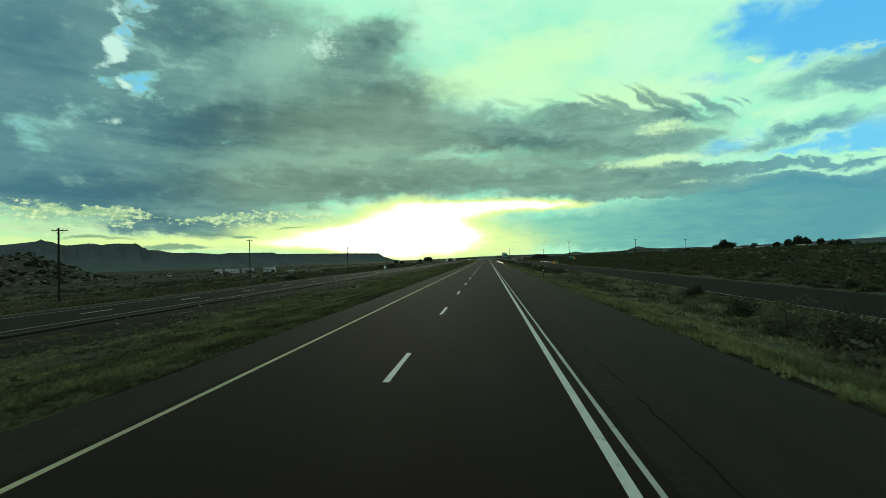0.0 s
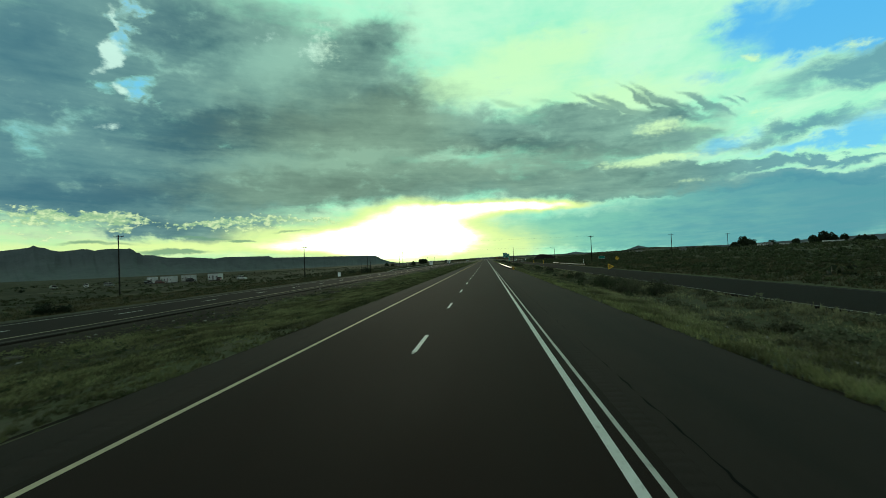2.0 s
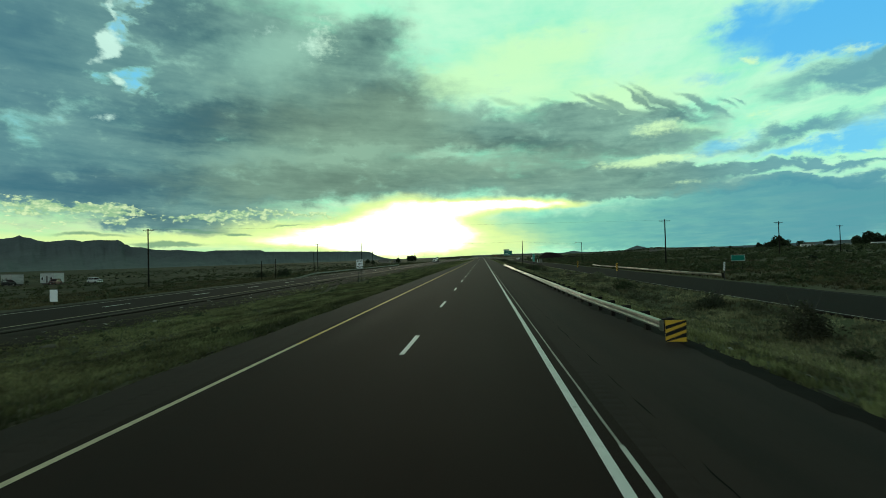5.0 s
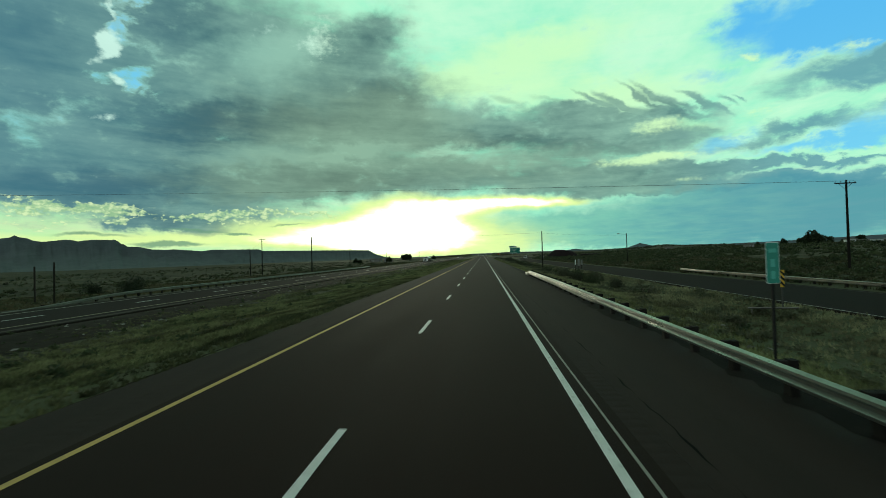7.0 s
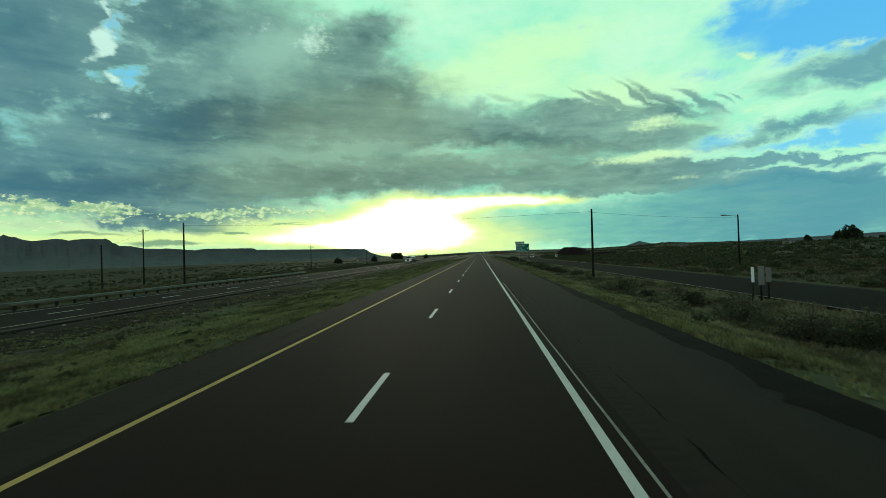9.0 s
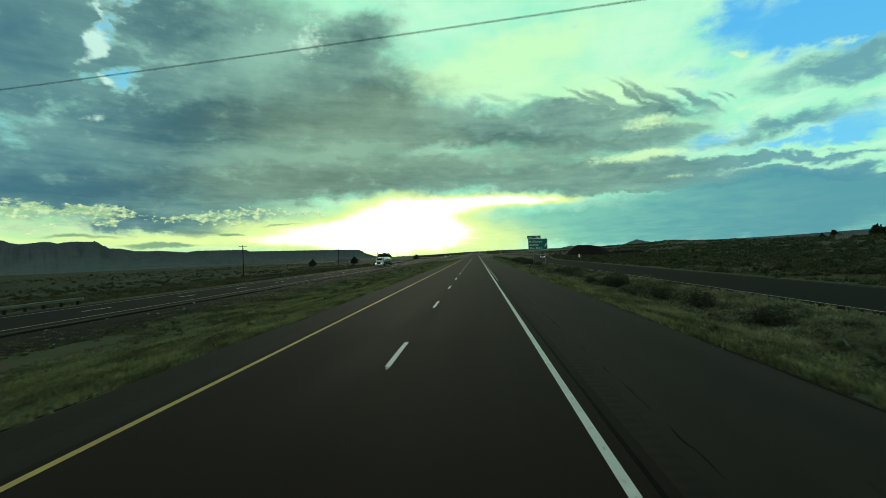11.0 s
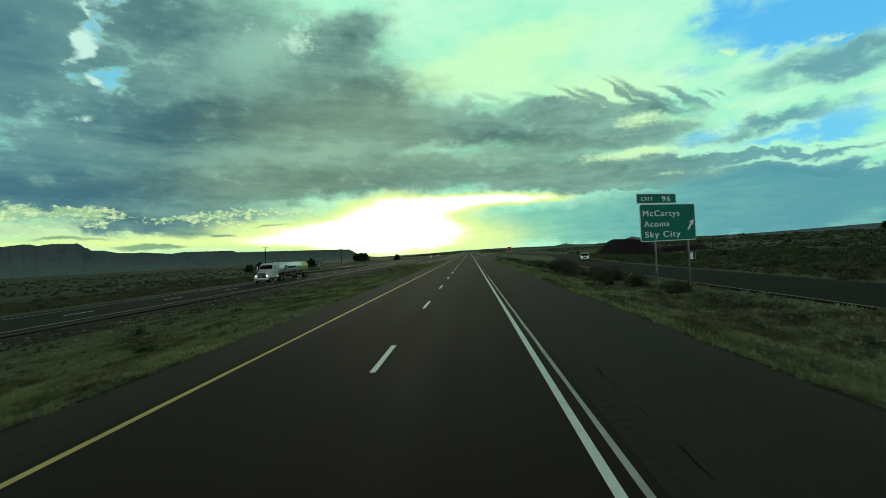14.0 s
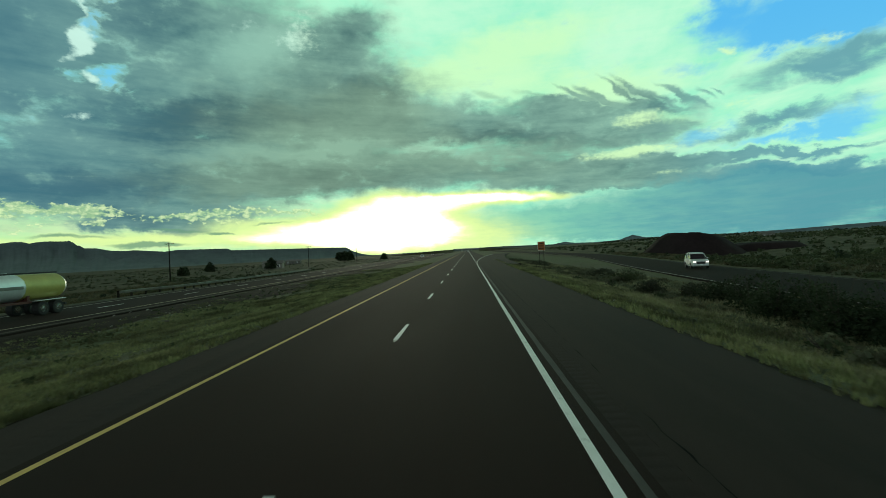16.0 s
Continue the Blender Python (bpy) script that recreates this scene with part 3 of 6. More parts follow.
def soup(name, verts, loops, size, mat):
    """A large mesh of like polygons from arrays."""
    me = bpy.data.meshes.new(name)
    count = len(loops) // size
    me.vertices.add(len(verts))
    me.vertices.foreach_set("co", np.asarray(verts, np.float32).ravel())
    me.loops.add(len(loops))
    me.loops.foreach_set("vertex_index", np.asarray(loops, np.int32))
    me.polygons.add(count)
    me.polygons.foreach_set("loop_start", np.arange(count, dtype=np.int32) * size)
    me.materials.append(mat)
    me.update(calc_edges=True)
    me.validate()
    return me


def part(name, bm, mat, parent=None, label=""):
    """One mesh object from a bmesh, under a thing or a part."""
    me = bpy.data.meshes.new(name)
    bm.normal_update()
    bm.to_mesh(me)
    bm.free()
    me.materials.append(mat)
    ob = new(name, me)
    ob.parent = parent
    return tagged(ob, label)


def box(bm, x0, x1, y0, y1, z0, z1, bevel=0.0):
    r = bmesh.ops.create_cube(bm, size=1.0, matrix=Matrix.Translation(((x0 + x1) / 2, (y0 + y1) / 2, (z0 + z1) / 2)) @ Matrix.Diagonal((x1 - x0, y1 - y0, z1 - z0, 1)))
    if bevel:
        edges = list({e for v in r["verts"] for e in v.link_edges})
        bmesh.ops.bevel(bm, geom=edges, offset=bevel, segments=2, affect="EDGES", profile=0.7)
    return bm


def boxed(*a, **k):
    return box(bmesh.new(), *a, **k)


def tube(bm, p, q, r0, r1=None, seg=10):
    """A tapered rod from p to q."""
    p, q = Vector(p), Vector(q)
    m = Matrix.Translation((p + q) / 2) @ (q - p).to_track_quat("Z", "Y").to_matrix().to_4x4()
    bmesh.ops.create_cone(bm, cap_ends=True, segments=seg, radius1=r0, radius2=r0 if r1 is None else r1, depth=(q - p).length, matrix=m)
    return bm


def rod(*a, **k):
    return tube(bmesh.new(), *a, **k)


def thing(name, label, category, m=None, group="", kind=""):
    ob = new(name)
    if m is not None:
        ob.matrix_world = m
    return tagged(ob, label, category, group, kind)


def ramp01(v, a, b):
    t = min(1.0, max(0.0, (v - a) / (b - a)))
    return t * t * (3 - 2 * t)


# ------------------------------------------------------------------ lie of the land
ROAD_L, ROAD_R = -5.4, 7.9
ON_L, ON_R, ON_Z = -33.4, -22.4, -0.75
FR_L, FR_R, FR_Z = 20.2, 29.2, -0.9


def front_shift(y):
    """The frontage road bears away to the side far on."""
    return 16.0 * ramp01(y, 470, 640)


def ground_z(x, y):
    fx = x - front_shift(y)
    if ROAD_L - 0.3 <= x <= ROAD_R + 0.3:
        return -0.12
    if ON_L - 0.3 <= x <= ON_R + 0.3:
        return ON_Z - 0.12
    if FR_L - 0.3 <= fx <= FR_R + 0.3:
        return FR_Z - 0.12
    n = noise.fractal(Vector((x * 0.05, y * 0.05, 0)), 1.0, 2.0, 4)
    if ON_R < x < ROAD_L:
        t = (x - ON_R) / (ROAD_L - ON_R)
        return ON_Z * (1 - t) - 0.05 - 0.45 * math.sin(math.pi * t) ** 1.5 + 0.1 * n * math.sin(math.pi * t)
    if ROAD_R < x and fx < FR_L:
        t = (x - ROAD_R) / (FR_L + front_shift(y) - ROAD_R)
        return FR_Z * t - 0.05 - 0.75 * math.sin(math.pi * t) ** 1.3 + 0.2 * n * math.sin(math.pi * t)
    if x < ON_L:
        d = ON_L - x
        z = ON_Z - 0.05 - 0.9 * ramp01(d, 0, 16) - 0.6 * ramp01(d, 20, 60) - 0.0075 * max(0, d - 50)
        return max(z, -22) + n * (0.25 * ramp01(d, 1, 20) + 0.9 * ramp01(d, 60, 300))
    d = fx - FR_R
    z = FR_Z - 0.05 + 0.4 * ramp01(d, 0, 10) + 0.9 * ramp01(d, 12, 60) + 0.0085 * max(0, d - 40)
    z -= 1.7 * ramp01(d, 5, 18) * (1 - ramp01(d, 45, 90)) * ramp01(y, 505, 560) * (1 - ramp01(y, 640, 720))
    r = noise.fractal(Vector((x * 0.008, y * 0.008, 4)), 1.0, 2.0, 3)
    return min(z, 9) + n * (0.35 * ramp01(d, 1, 20) + 1.0 * ramp01(d, 60, 300)) + r * 1.8 * ramp01(d, 60, 300)


def steps(*spans):
    out = []
    for a, b, n in spans:
        out += list(np.linspace(a, b, n, endpoint=False))
    return out + [spans[-1][1]]


def build_ground():
    xs = steps((-4900, -1200, 12), (-1200, -300, 18), (-300, -90, 21), (-90, -35, 24), (-35, ON_L, 3), (ON_L, ON_R, 3), (ON_R, ROAD_L, 18),
               (ROAD_L, ROAD_R, 3), (ROAD_R, FR_L, 14), (FR_L, FR_R, 5), (FR_R, 50, 12), (50, 120, 18), (120, 400, 22), (400, 1400, 18), (1400, 4900, 10))
    ys = steps((-600, -60, 10), (-60, 700, 230), (700, 1100, 50), (1100, 2000, 30), (2000, 4950, 24))
    verts = [(x, y, ground_z(x, y)) for y in ys for x in xs]
    w = len(xs)
    loops = np.array([(j * w + i, j * w + i + 1, (j + 1) * w + i + 1, (j + 1) * w + i) for j in range(len(ys) - 1) for i in range(w - 1)]).ravel()
    me = soup("ground", verts, loops, 4, GROUND)
    me.polygons.foreach_set("use_smooth", [True] * len(me.polygons))
    return tagged(new("ground", me), "dry range land with thin green grass and bare soil", "ground", kind="structure")


build_ground()


def strip(name, x0, x1, y0, y1, z, mat, parent=None, thick=0.25, step=40.0, shift=None, ragged=0.0, sides=(1, 1)):
    """A slab of paving along the road; ragged: how far its long edges wander."""
    n = max(1, int((y1 - y0) / step))
    verts, faces = [], []
    for i in range(n + 1):
        y = y0 + (y1 - y0) * i / n
        s = shift(y) if shift else 0.0
        a = sides[0] * ragged * noise.noise(Vector((y * 0.35, x0, 1.0)))
        b = sides[1] * ragged * noise.noise(Vector((y * 0.35, x1, 2.0)))
        verts += [(x0 + s + a - thick * 0.3, y, z - thick), (x0 + s + a, y, z), (x1 + s + b, y, z), (x1 + s + b + thick * 0.3, y, z - thick)]
    for i in range(n):
        for k in range(3):
            faces.append((i * 4 + k, i * 4 + k + 1, i * 4 + 5 + k, i * 4 + 4 + k))
    ob = new(name, mesh_of(name, verts, faces, mat))
    ob.parent = parent
    return ob


Y0, Y1 = -300.0, 3200.0
road = tagged(strip("road", -3.75, 4.12, Y0, Y1, 0.0, ASPHALT, step=60), "dark worn asphalt carriageway with two lanes", "road", kind="structure")


def rumble(x0, x1, y0, y1, parent):
    """Milled grooves across the edge of the shoulder."""
    verts, faces = [], []
    y = y0
    while y < y1:
        for dy, dz in ((0.0, 0.0), (0.05, -0.0035), (0.12, -0.0035), (0.17, 0.0)):
            verts += [(x0, y + dy, dz), (x1, y + dy, dz)]
        y += 0.31
    n = len(verts) // 2
    faces = [(i * 2, i * 2 + 1, i * 2 + 3, i * 2 + 2) for i in range(n - 1)]
    ob = new("rumble_strip", mesh_of("rumble_strip", verts, faces, SHOULDER))
    ob.parent = parent
    return tagged(ob, "milled rumble strip grooves")


right_shoulder = tagged(strip("shoulder", 4.47, ROAD_R, Y0, Y1, 0.0, SHOULDER, step=0.9, ragged=0.16, sides=(0, 1)), "grey asphalt shoulder with long cracks", "road shoulder", kind="structure")
rumble(4.12, 4.47, -20, 620, right_shoulder)
strip("paving_edge", 4.12, 4.47, 620, Y1, 0.0, SHOULDER, right_shoulder)
strip("paving_edge", 4.12, 4.47, Y0, -20, 0.0, SHOULDER, right_shoulder)
left_shoulder = tagged(strip("shoulder", ROAD_L, -4.5, Y0, Y1, 0.0, SHOULDER, step=0.9, ragged=0.16, sides=(1, 0)), "narrow grey asphalt shoulder beside the median", "road shoulder", kind="structure")
rumble(-4.5, -4.15, -20, 620, left_shoulder)
strip("paving_edge", -4.15, -3.75, Y0, Y1, 0.0, SHOULDER, left_shoulder)
strip("paving_edge", -4.5, -4.15, 620, Y1, 0.0, SHOULDER, left_shoulder)

oncoming = tagged(strip("oncoming_road", ON_L, ON_R, Y0, Y1, ON_Z, OLD_ASPHALT, step=1.5, ragged=0.2), "grey asphalt carriageway for oncoming traffic", "road", kind="structure")
frontage = tagged(strip("frontage_road", FR_L, FR_R, Y0, 1500, FR_Z, FRONT_ASPHALT, step=1.5, shift=front_shift, ragged=0.2), "plain dark asphalt frontage road", "road", kind="structure")


def line(name, x, width, y0, y1, z, mat, parent, label="", step=6.0, shift=None, wander=0.012):
    return tagged(strip(name, x - width / 2, x + width / 2, y0, y1, z + 0.005, mat, parent, thick=0.006, step=step, shift=shift, ragged=wander), label)


line("edge_line", -3.49, 0.125, Y0, 158, 0, CREAM_LINE, road, "bleached pale yellow edge line")
line("edge_line", -3.49, 0.125, 158, Y1, 0, YELLOW_LINE, road, "yellow edge line")
GORE = 536.0
line("edge_line", 3.64, 0.135, Y0, GORE, 0, WHITE_LINE, road, "white edge line")
line("edge_line", 3.64, 0.13, GORE + 34, Y1, 0, WHITE_LINE, road, "white edge line")
line("old_edge_line", 3.925, 0.072, Y0, 150, 0, GREYED_LINE, road, "thin second edge line", step=1.0, wander=0.015)
line("old_edge_line", 3.92, 0.04, 150, 300, 0, FADED_LINE, road, "thin faded second edge line", step=1.0, wander=0.02)
line("old_edge_line", 3.93, 0.06, 300, 359, 0, TAR, road, "blacked-out edge line", step=1.0, wander=0.02)
line("old_edge_line", 3.93, 0.085, 359, 449, 0, PALE_LINE, road, "faded second edge line", step=1.0, wander=0.015)
line("old_edge_line", 3.94, 0.12, 449, 600, 0, WORN_LINE, road, "ground-off edge line", step=1.0, wander=0.03)
for i in range(-2, 118):
    y = 13.2 + 12.19 * i - float(np.interp(12.19 * i, (0, 95, 180, 242, 256, 330, 355), (0, 0.12, 0.26, 0.74, 0.64, 0.5, 0.38)))
    if i < 60 and i % 3:
        line("worn_dash_end", 0.02 - 0.02 * (i % 2), 0.07, y - 3.35, y - 3.08, 0, PALE_LINE, road, step=0.07, wander=0.05)
    d = line("lane_dash", 0.0, 0.13, y - 3.1, y, 0, WHITE_LINE, road, step=0.35, wander=0.02) if i < 60 else line("lane_dash", 0.0, 0.13, y - 3.1, y, 0, WHITE_LINE, road, step=3)
line("edge_line", -24.4, 0.16, Y0, Y1, ON_Z, FADED_YELLOW, oncoming, "yellow edge line")
strip("paving_edge", -23.2, -22.75, Y0, Y1, ON_Z + 0.004, PALE_SHOULDER, oncoming, thick=0.006, step=1.5, ragged=0.14)
line("edge_line", -31.9, 0.15, Y0, Y1, ON_Z, FADED_LINE, oncoming, "faded white edge line")
for i in range(-2, 80):
    line("lane_dash", -28.2, 0.13, 9.8 + 12.19 * i, 12.9 + 12.19 * i, ON_Z, WHITE_LINE, oncoming, step=3)
line("edge_line", FR_L + 0.25, 0.09, Y0, 1200, FR_Z, FADED_LINE, frontage, "faded white edge line", shift=front_shift)
line("edge_line", FR_R - 0.5, 0.09, Y0, 1200, FR_Z, WORN_LINE, frontage, "faded white edge line", shift=front_shift)


def wandering(name, x, y0, y1, width, z, mat, parent, amount=0.05, freq=0.6):
    """A crack: a thin ribbon that wanders and swells."""
    verts = []
    n = int((y1 - y0) / 0.2)
    for i in range(n + 1):
        y = y0 + (y1 - y0) * i / n
        c = x + amount * noise.fractal(Vector((y * freq, x, 0)), 1.0, 2.0, 3)
        w = width * max(0.0, 0.5 + 1.6 * noise.noise(Vector((y * 1.3, 5, x))))
        verts += [(c - w / 2, y, z + 0.004), (c + w / 2, y, z + 0.004)]
    faces = [(i * 2, i * 2 + 1, i * 2 + 3, i * 2 + 2) for i in range(n)]
    ob = new(name, mesh_of(name, verts, faces, mat))
    ob.parent = parent
    return ob


wandering("crack", 4.72, -5, 640, 0.036, 0, TAR, right_shoulder, 0.05, 2.2)


def edge_strip(y0, y1, step=0.45):
    """A dark strip along the outer edge of the shoulder, wider behind the guardrail, with a frayed edge."""
    n = int((y1 - y0) / step)
    verts = []
    for i in range(n + 1):
        y = y0 + (y1 - y0) * i / n
        wide = 0.85 * ramp01(y, 130, 180) * (1 - ramp01(y, 255, 330))
        w = wide * (1 + 0.8 * noise.fractal(Vector((y * 0.11, 2, 7)), 1.0, 2.0, 3)) * (1 + 0.3 * noise.noise(Vector((y * 1.7, 4, 1))))
        verts += [(ROAD_R - max(0.0, w), y, 0.004), (ROAD_R + 0.05, y, 0.007)]
    faces = [(k * 2, k * 2 + 1, k * 2 + 3, k * 2 + 2) for k in range(n)]
    ob = new("edge_strip", mesh_of("edge_strip", verts, faces, EDGE_DARK))
    ob.parent = right_shoulder
    return tagged(ob, "dark frayed strip along the edge of the paving")


edge_strip(132, 328)

# exit lane: the edge line swings aside and a paved ramp follows it
def ramp_shift(y):
    return 0.0016 * max(0.0, y - GORE) ** 1.75


line("edge_line", 3.64, 0.135, GORE, GORE + 140, 0.012, WHITE_LINE, road, "white edge line that swings aside at the exit", step=3, shift=ramp_shift)
exit_ramp = tagged(strip("exit_ramp", 3.2, 10.4, GORE, GORE + 160, 0.012, SHOULDER, step=3, shift=ramp_shift), "asphalt exit ramp that leaves the carriageway", "road", kind="structure")


# ------------------------------------------------------------------ mesas and far ridges
def ridge(name, rows, dist, depth, mat, label, seed, foot=-40.0, rough=4.0):
    """A long far hill: azimuth and height of its skyline in degrees as seen from the middle of the way, with talus slopes below a rim."""
    azs = [r[0] for r in rows]
    n, mid = 900, 262.0
    verts, faces = [], []
    prof = ((0.0, 1.0), (0.015, 0.93), (0.03, 0.82), (0.06, 0.74), (0.10, 0.64), (0.16, 0.52), (0.25, 0.40), (0.36, 0.29), (0.5, 0.19), (0.7, 0.09), (1.0, 0.0))
    c = len(prof) + 1
    for i in range(n + 1):
        a = azs[0] + (azs[-1] - azs[0]) * i / n
        e = float(np.interp(a, azs, [r[1] for r in rows]))
        ta, far = math.tan(radians(a)), dist - mid
        top = 2.53 + far / math.cos(radians(a)) * math.tan(radians(e)) + rough * noise.fractal(Vector((a * 4.0, seed, 0)), 0.8, 2.0, 5)
        verts.append((ta * (far + 60), dist + 60, foot))
        for k, (out, hh) in enumerate(prof):
            w = noise.fractal(Vector((a * 0.7, out * 3.0, seed)), 1.0, 2.0, 3) + 0.16 * noise.fractal(Vector((a * 2.3, out * 2.5, seed + 4)), 1.0, 2.0, 2)
            y = dist - depth * (out * (1.0 + 0.25 * w))
            z = foot + (top - foot) * min(1.0, hh * (1 + (0.09 * w if 0 < k < c - 2 else 0)))
            verts.append((ta * (y - mid), y, z))
    for i in range(n):
        for k in range(c - 1):
            faces.append((i * c + k, (i + 1) * c + k, (i + 1) * c + k + 1, i * c + k + 1))
    return tagged(new(name, mesh_of(name, verts, faces, mat, True)), label, "mesa", kind="structure")


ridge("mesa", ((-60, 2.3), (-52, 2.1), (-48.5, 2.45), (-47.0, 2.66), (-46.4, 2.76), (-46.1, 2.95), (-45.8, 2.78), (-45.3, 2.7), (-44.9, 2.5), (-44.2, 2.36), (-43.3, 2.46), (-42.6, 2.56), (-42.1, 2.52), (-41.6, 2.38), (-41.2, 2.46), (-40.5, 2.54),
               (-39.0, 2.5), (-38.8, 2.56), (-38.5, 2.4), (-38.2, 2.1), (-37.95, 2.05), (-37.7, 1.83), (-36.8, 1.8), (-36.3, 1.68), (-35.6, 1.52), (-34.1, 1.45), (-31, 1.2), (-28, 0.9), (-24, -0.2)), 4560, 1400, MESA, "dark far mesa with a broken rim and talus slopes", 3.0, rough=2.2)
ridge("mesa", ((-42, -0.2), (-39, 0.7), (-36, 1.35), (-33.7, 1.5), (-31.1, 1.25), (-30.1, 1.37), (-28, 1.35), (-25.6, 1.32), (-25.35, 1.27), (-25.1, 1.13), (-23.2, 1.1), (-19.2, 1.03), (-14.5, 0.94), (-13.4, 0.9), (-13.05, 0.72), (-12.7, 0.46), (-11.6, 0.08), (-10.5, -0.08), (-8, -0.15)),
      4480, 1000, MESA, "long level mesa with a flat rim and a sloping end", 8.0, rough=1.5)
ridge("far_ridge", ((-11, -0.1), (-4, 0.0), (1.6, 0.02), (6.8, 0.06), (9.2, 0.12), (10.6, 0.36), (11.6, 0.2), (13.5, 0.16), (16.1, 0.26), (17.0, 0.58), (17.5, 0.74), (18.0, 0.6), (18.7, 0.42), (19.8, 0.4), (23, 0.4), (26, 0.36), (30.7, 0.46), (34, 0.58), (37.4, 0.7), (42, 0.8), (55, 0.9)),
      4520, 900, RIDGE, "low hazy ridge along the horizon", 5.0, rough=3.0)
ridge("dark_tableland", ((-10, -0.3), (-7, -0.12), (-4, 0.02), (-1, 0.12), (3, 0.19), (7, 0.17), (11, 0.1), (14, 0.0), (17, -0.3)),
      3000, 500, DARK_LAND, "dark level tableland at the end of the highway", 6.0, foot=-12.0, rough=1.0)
tan_hill = ridge("low_hill", ((12.0, -0.2), (13.3, 0.1), (16.2, 0.24), (18.6, 0.36), (20.0, 0.5), (20.8, 0.52), (22.3, 0.38), (24.7, 0.32), (26.0, 0.36), (26.9, 0.3), (27.5, 0.1), (28.6, -0.3)),
                 1750, 420, TAN_LAND, "low tan hill dotted with dark trees", 2.0, foot=1.0, rough=1.2)


def skin(name, x0, x1, y0, y1, mat, label, lift=0.03, wander=1.2, dx=0.8, dy=3.0, sides=(1, 1)):
    """A strip of other soil that follows the ground, with wandering edges."""
    nx, ny = int((x1 - x0) / dx), int((y1 - y0) / dy)
    verts = []
    for j in range(ny + 1):
        y = y0 + (y1 - y0) * j / ny
        a = x0 + sides[0] * wander * noise.fractal(Vector((y * 0.06, x0, 3)), 1.0, 2.0, 4)
        b = x1 + sides[1] * wander * noise.fractal(Vector((y * 0.06, x1, 5)), 1.0, 2.0, 4)
        for i in range(nx + 1):
            x = a + (b - a) * i / nx
            verts.append((x, y, ground_z(x, y) + (lift if 0 < i < nx else -0.03)))
    faces = [(j * (nx + 1) + i, j * (nx + 1) + i + 1, (j + 1) * (nx + 1) + i + 1, (j + 1) * (nx + 1) + i) for j in range(ny) for i in range(nx)]
    return tagged(new(name, mesh_of(name, verts, faces, mat, True)), label, "ground", kind="structure")


skin("soil_verge", ON_R - 0.1, -16.8, -40, 900, SOIL, "strip of bare dark soil beside the oncoming lanes", wander=2.6, sides=(0.12, 1))
skin("soil_verge", ON_L - 3.2, ON_L - 0.2, -40, 900, GRAVEL, "pale gravel verge beyond the oncoming lanes", wander=0.5)
skin("soil_verge", FR_R + 0.1, FR_R + 1.3, -40, 470, GRAVEL, "pale gravel verge beyond the frontage road", wander=0.4)
skin("soil_verge", ROAD_R - 0.15, ROAD_R + 0.55, -40, 700, SOIL, "strip of dark soil along the shoulder", wander=0.25, dx=0.35, dy=1.5)
skin("soil_verge", ROAD_L - 0.5, ROAD_L + 0.15, -40, 700, SOIL, "strip of dark soil along the median shoulder", wander=0.25, dx=0.35, dy=1.5)


# ------------------------------------------------------------------ guardrails
W_SHAPE = ((0.0, 0.155), (0.012, 0.15), (0.075, 0.118), (0.08, 0.075), (0.02, 0.028), (0.02, -0.028), (0.08, -0.075), (0.075, -0.118), (0.012, -0.15), (0.0, -0.155))


def w_beam(points, side, name, parent, label="", steel=None):
    """Corrugated rail swept along points (x, y, z of the middle); side: the way its face looks, -1 or 1."""
    verts, faces = [], []
    k = len(W_SHAPE)
    for x, y, z in points:
        verts += [(x + side * a, y, z + b) for a, b in W_SHAPE]
        verts += [(x + side * (a - 0.004), y, z + b) for a, b in W_SHAPE]
    for i in range(len(points) - 1):
        for layer in (0, k):
            for j in range(k - 1):
                a = i * 2 * k + layer + j
                b = a + 2 * k
                faces.append((a, a + 1, b + 1, b) if layer == 0 else (a, b, b + 1, a + 1))
    ob = new(name, mesh_of(name, verts, faces, steel or GALV))
    ob.parent = parent
    return tagged(ob, label)


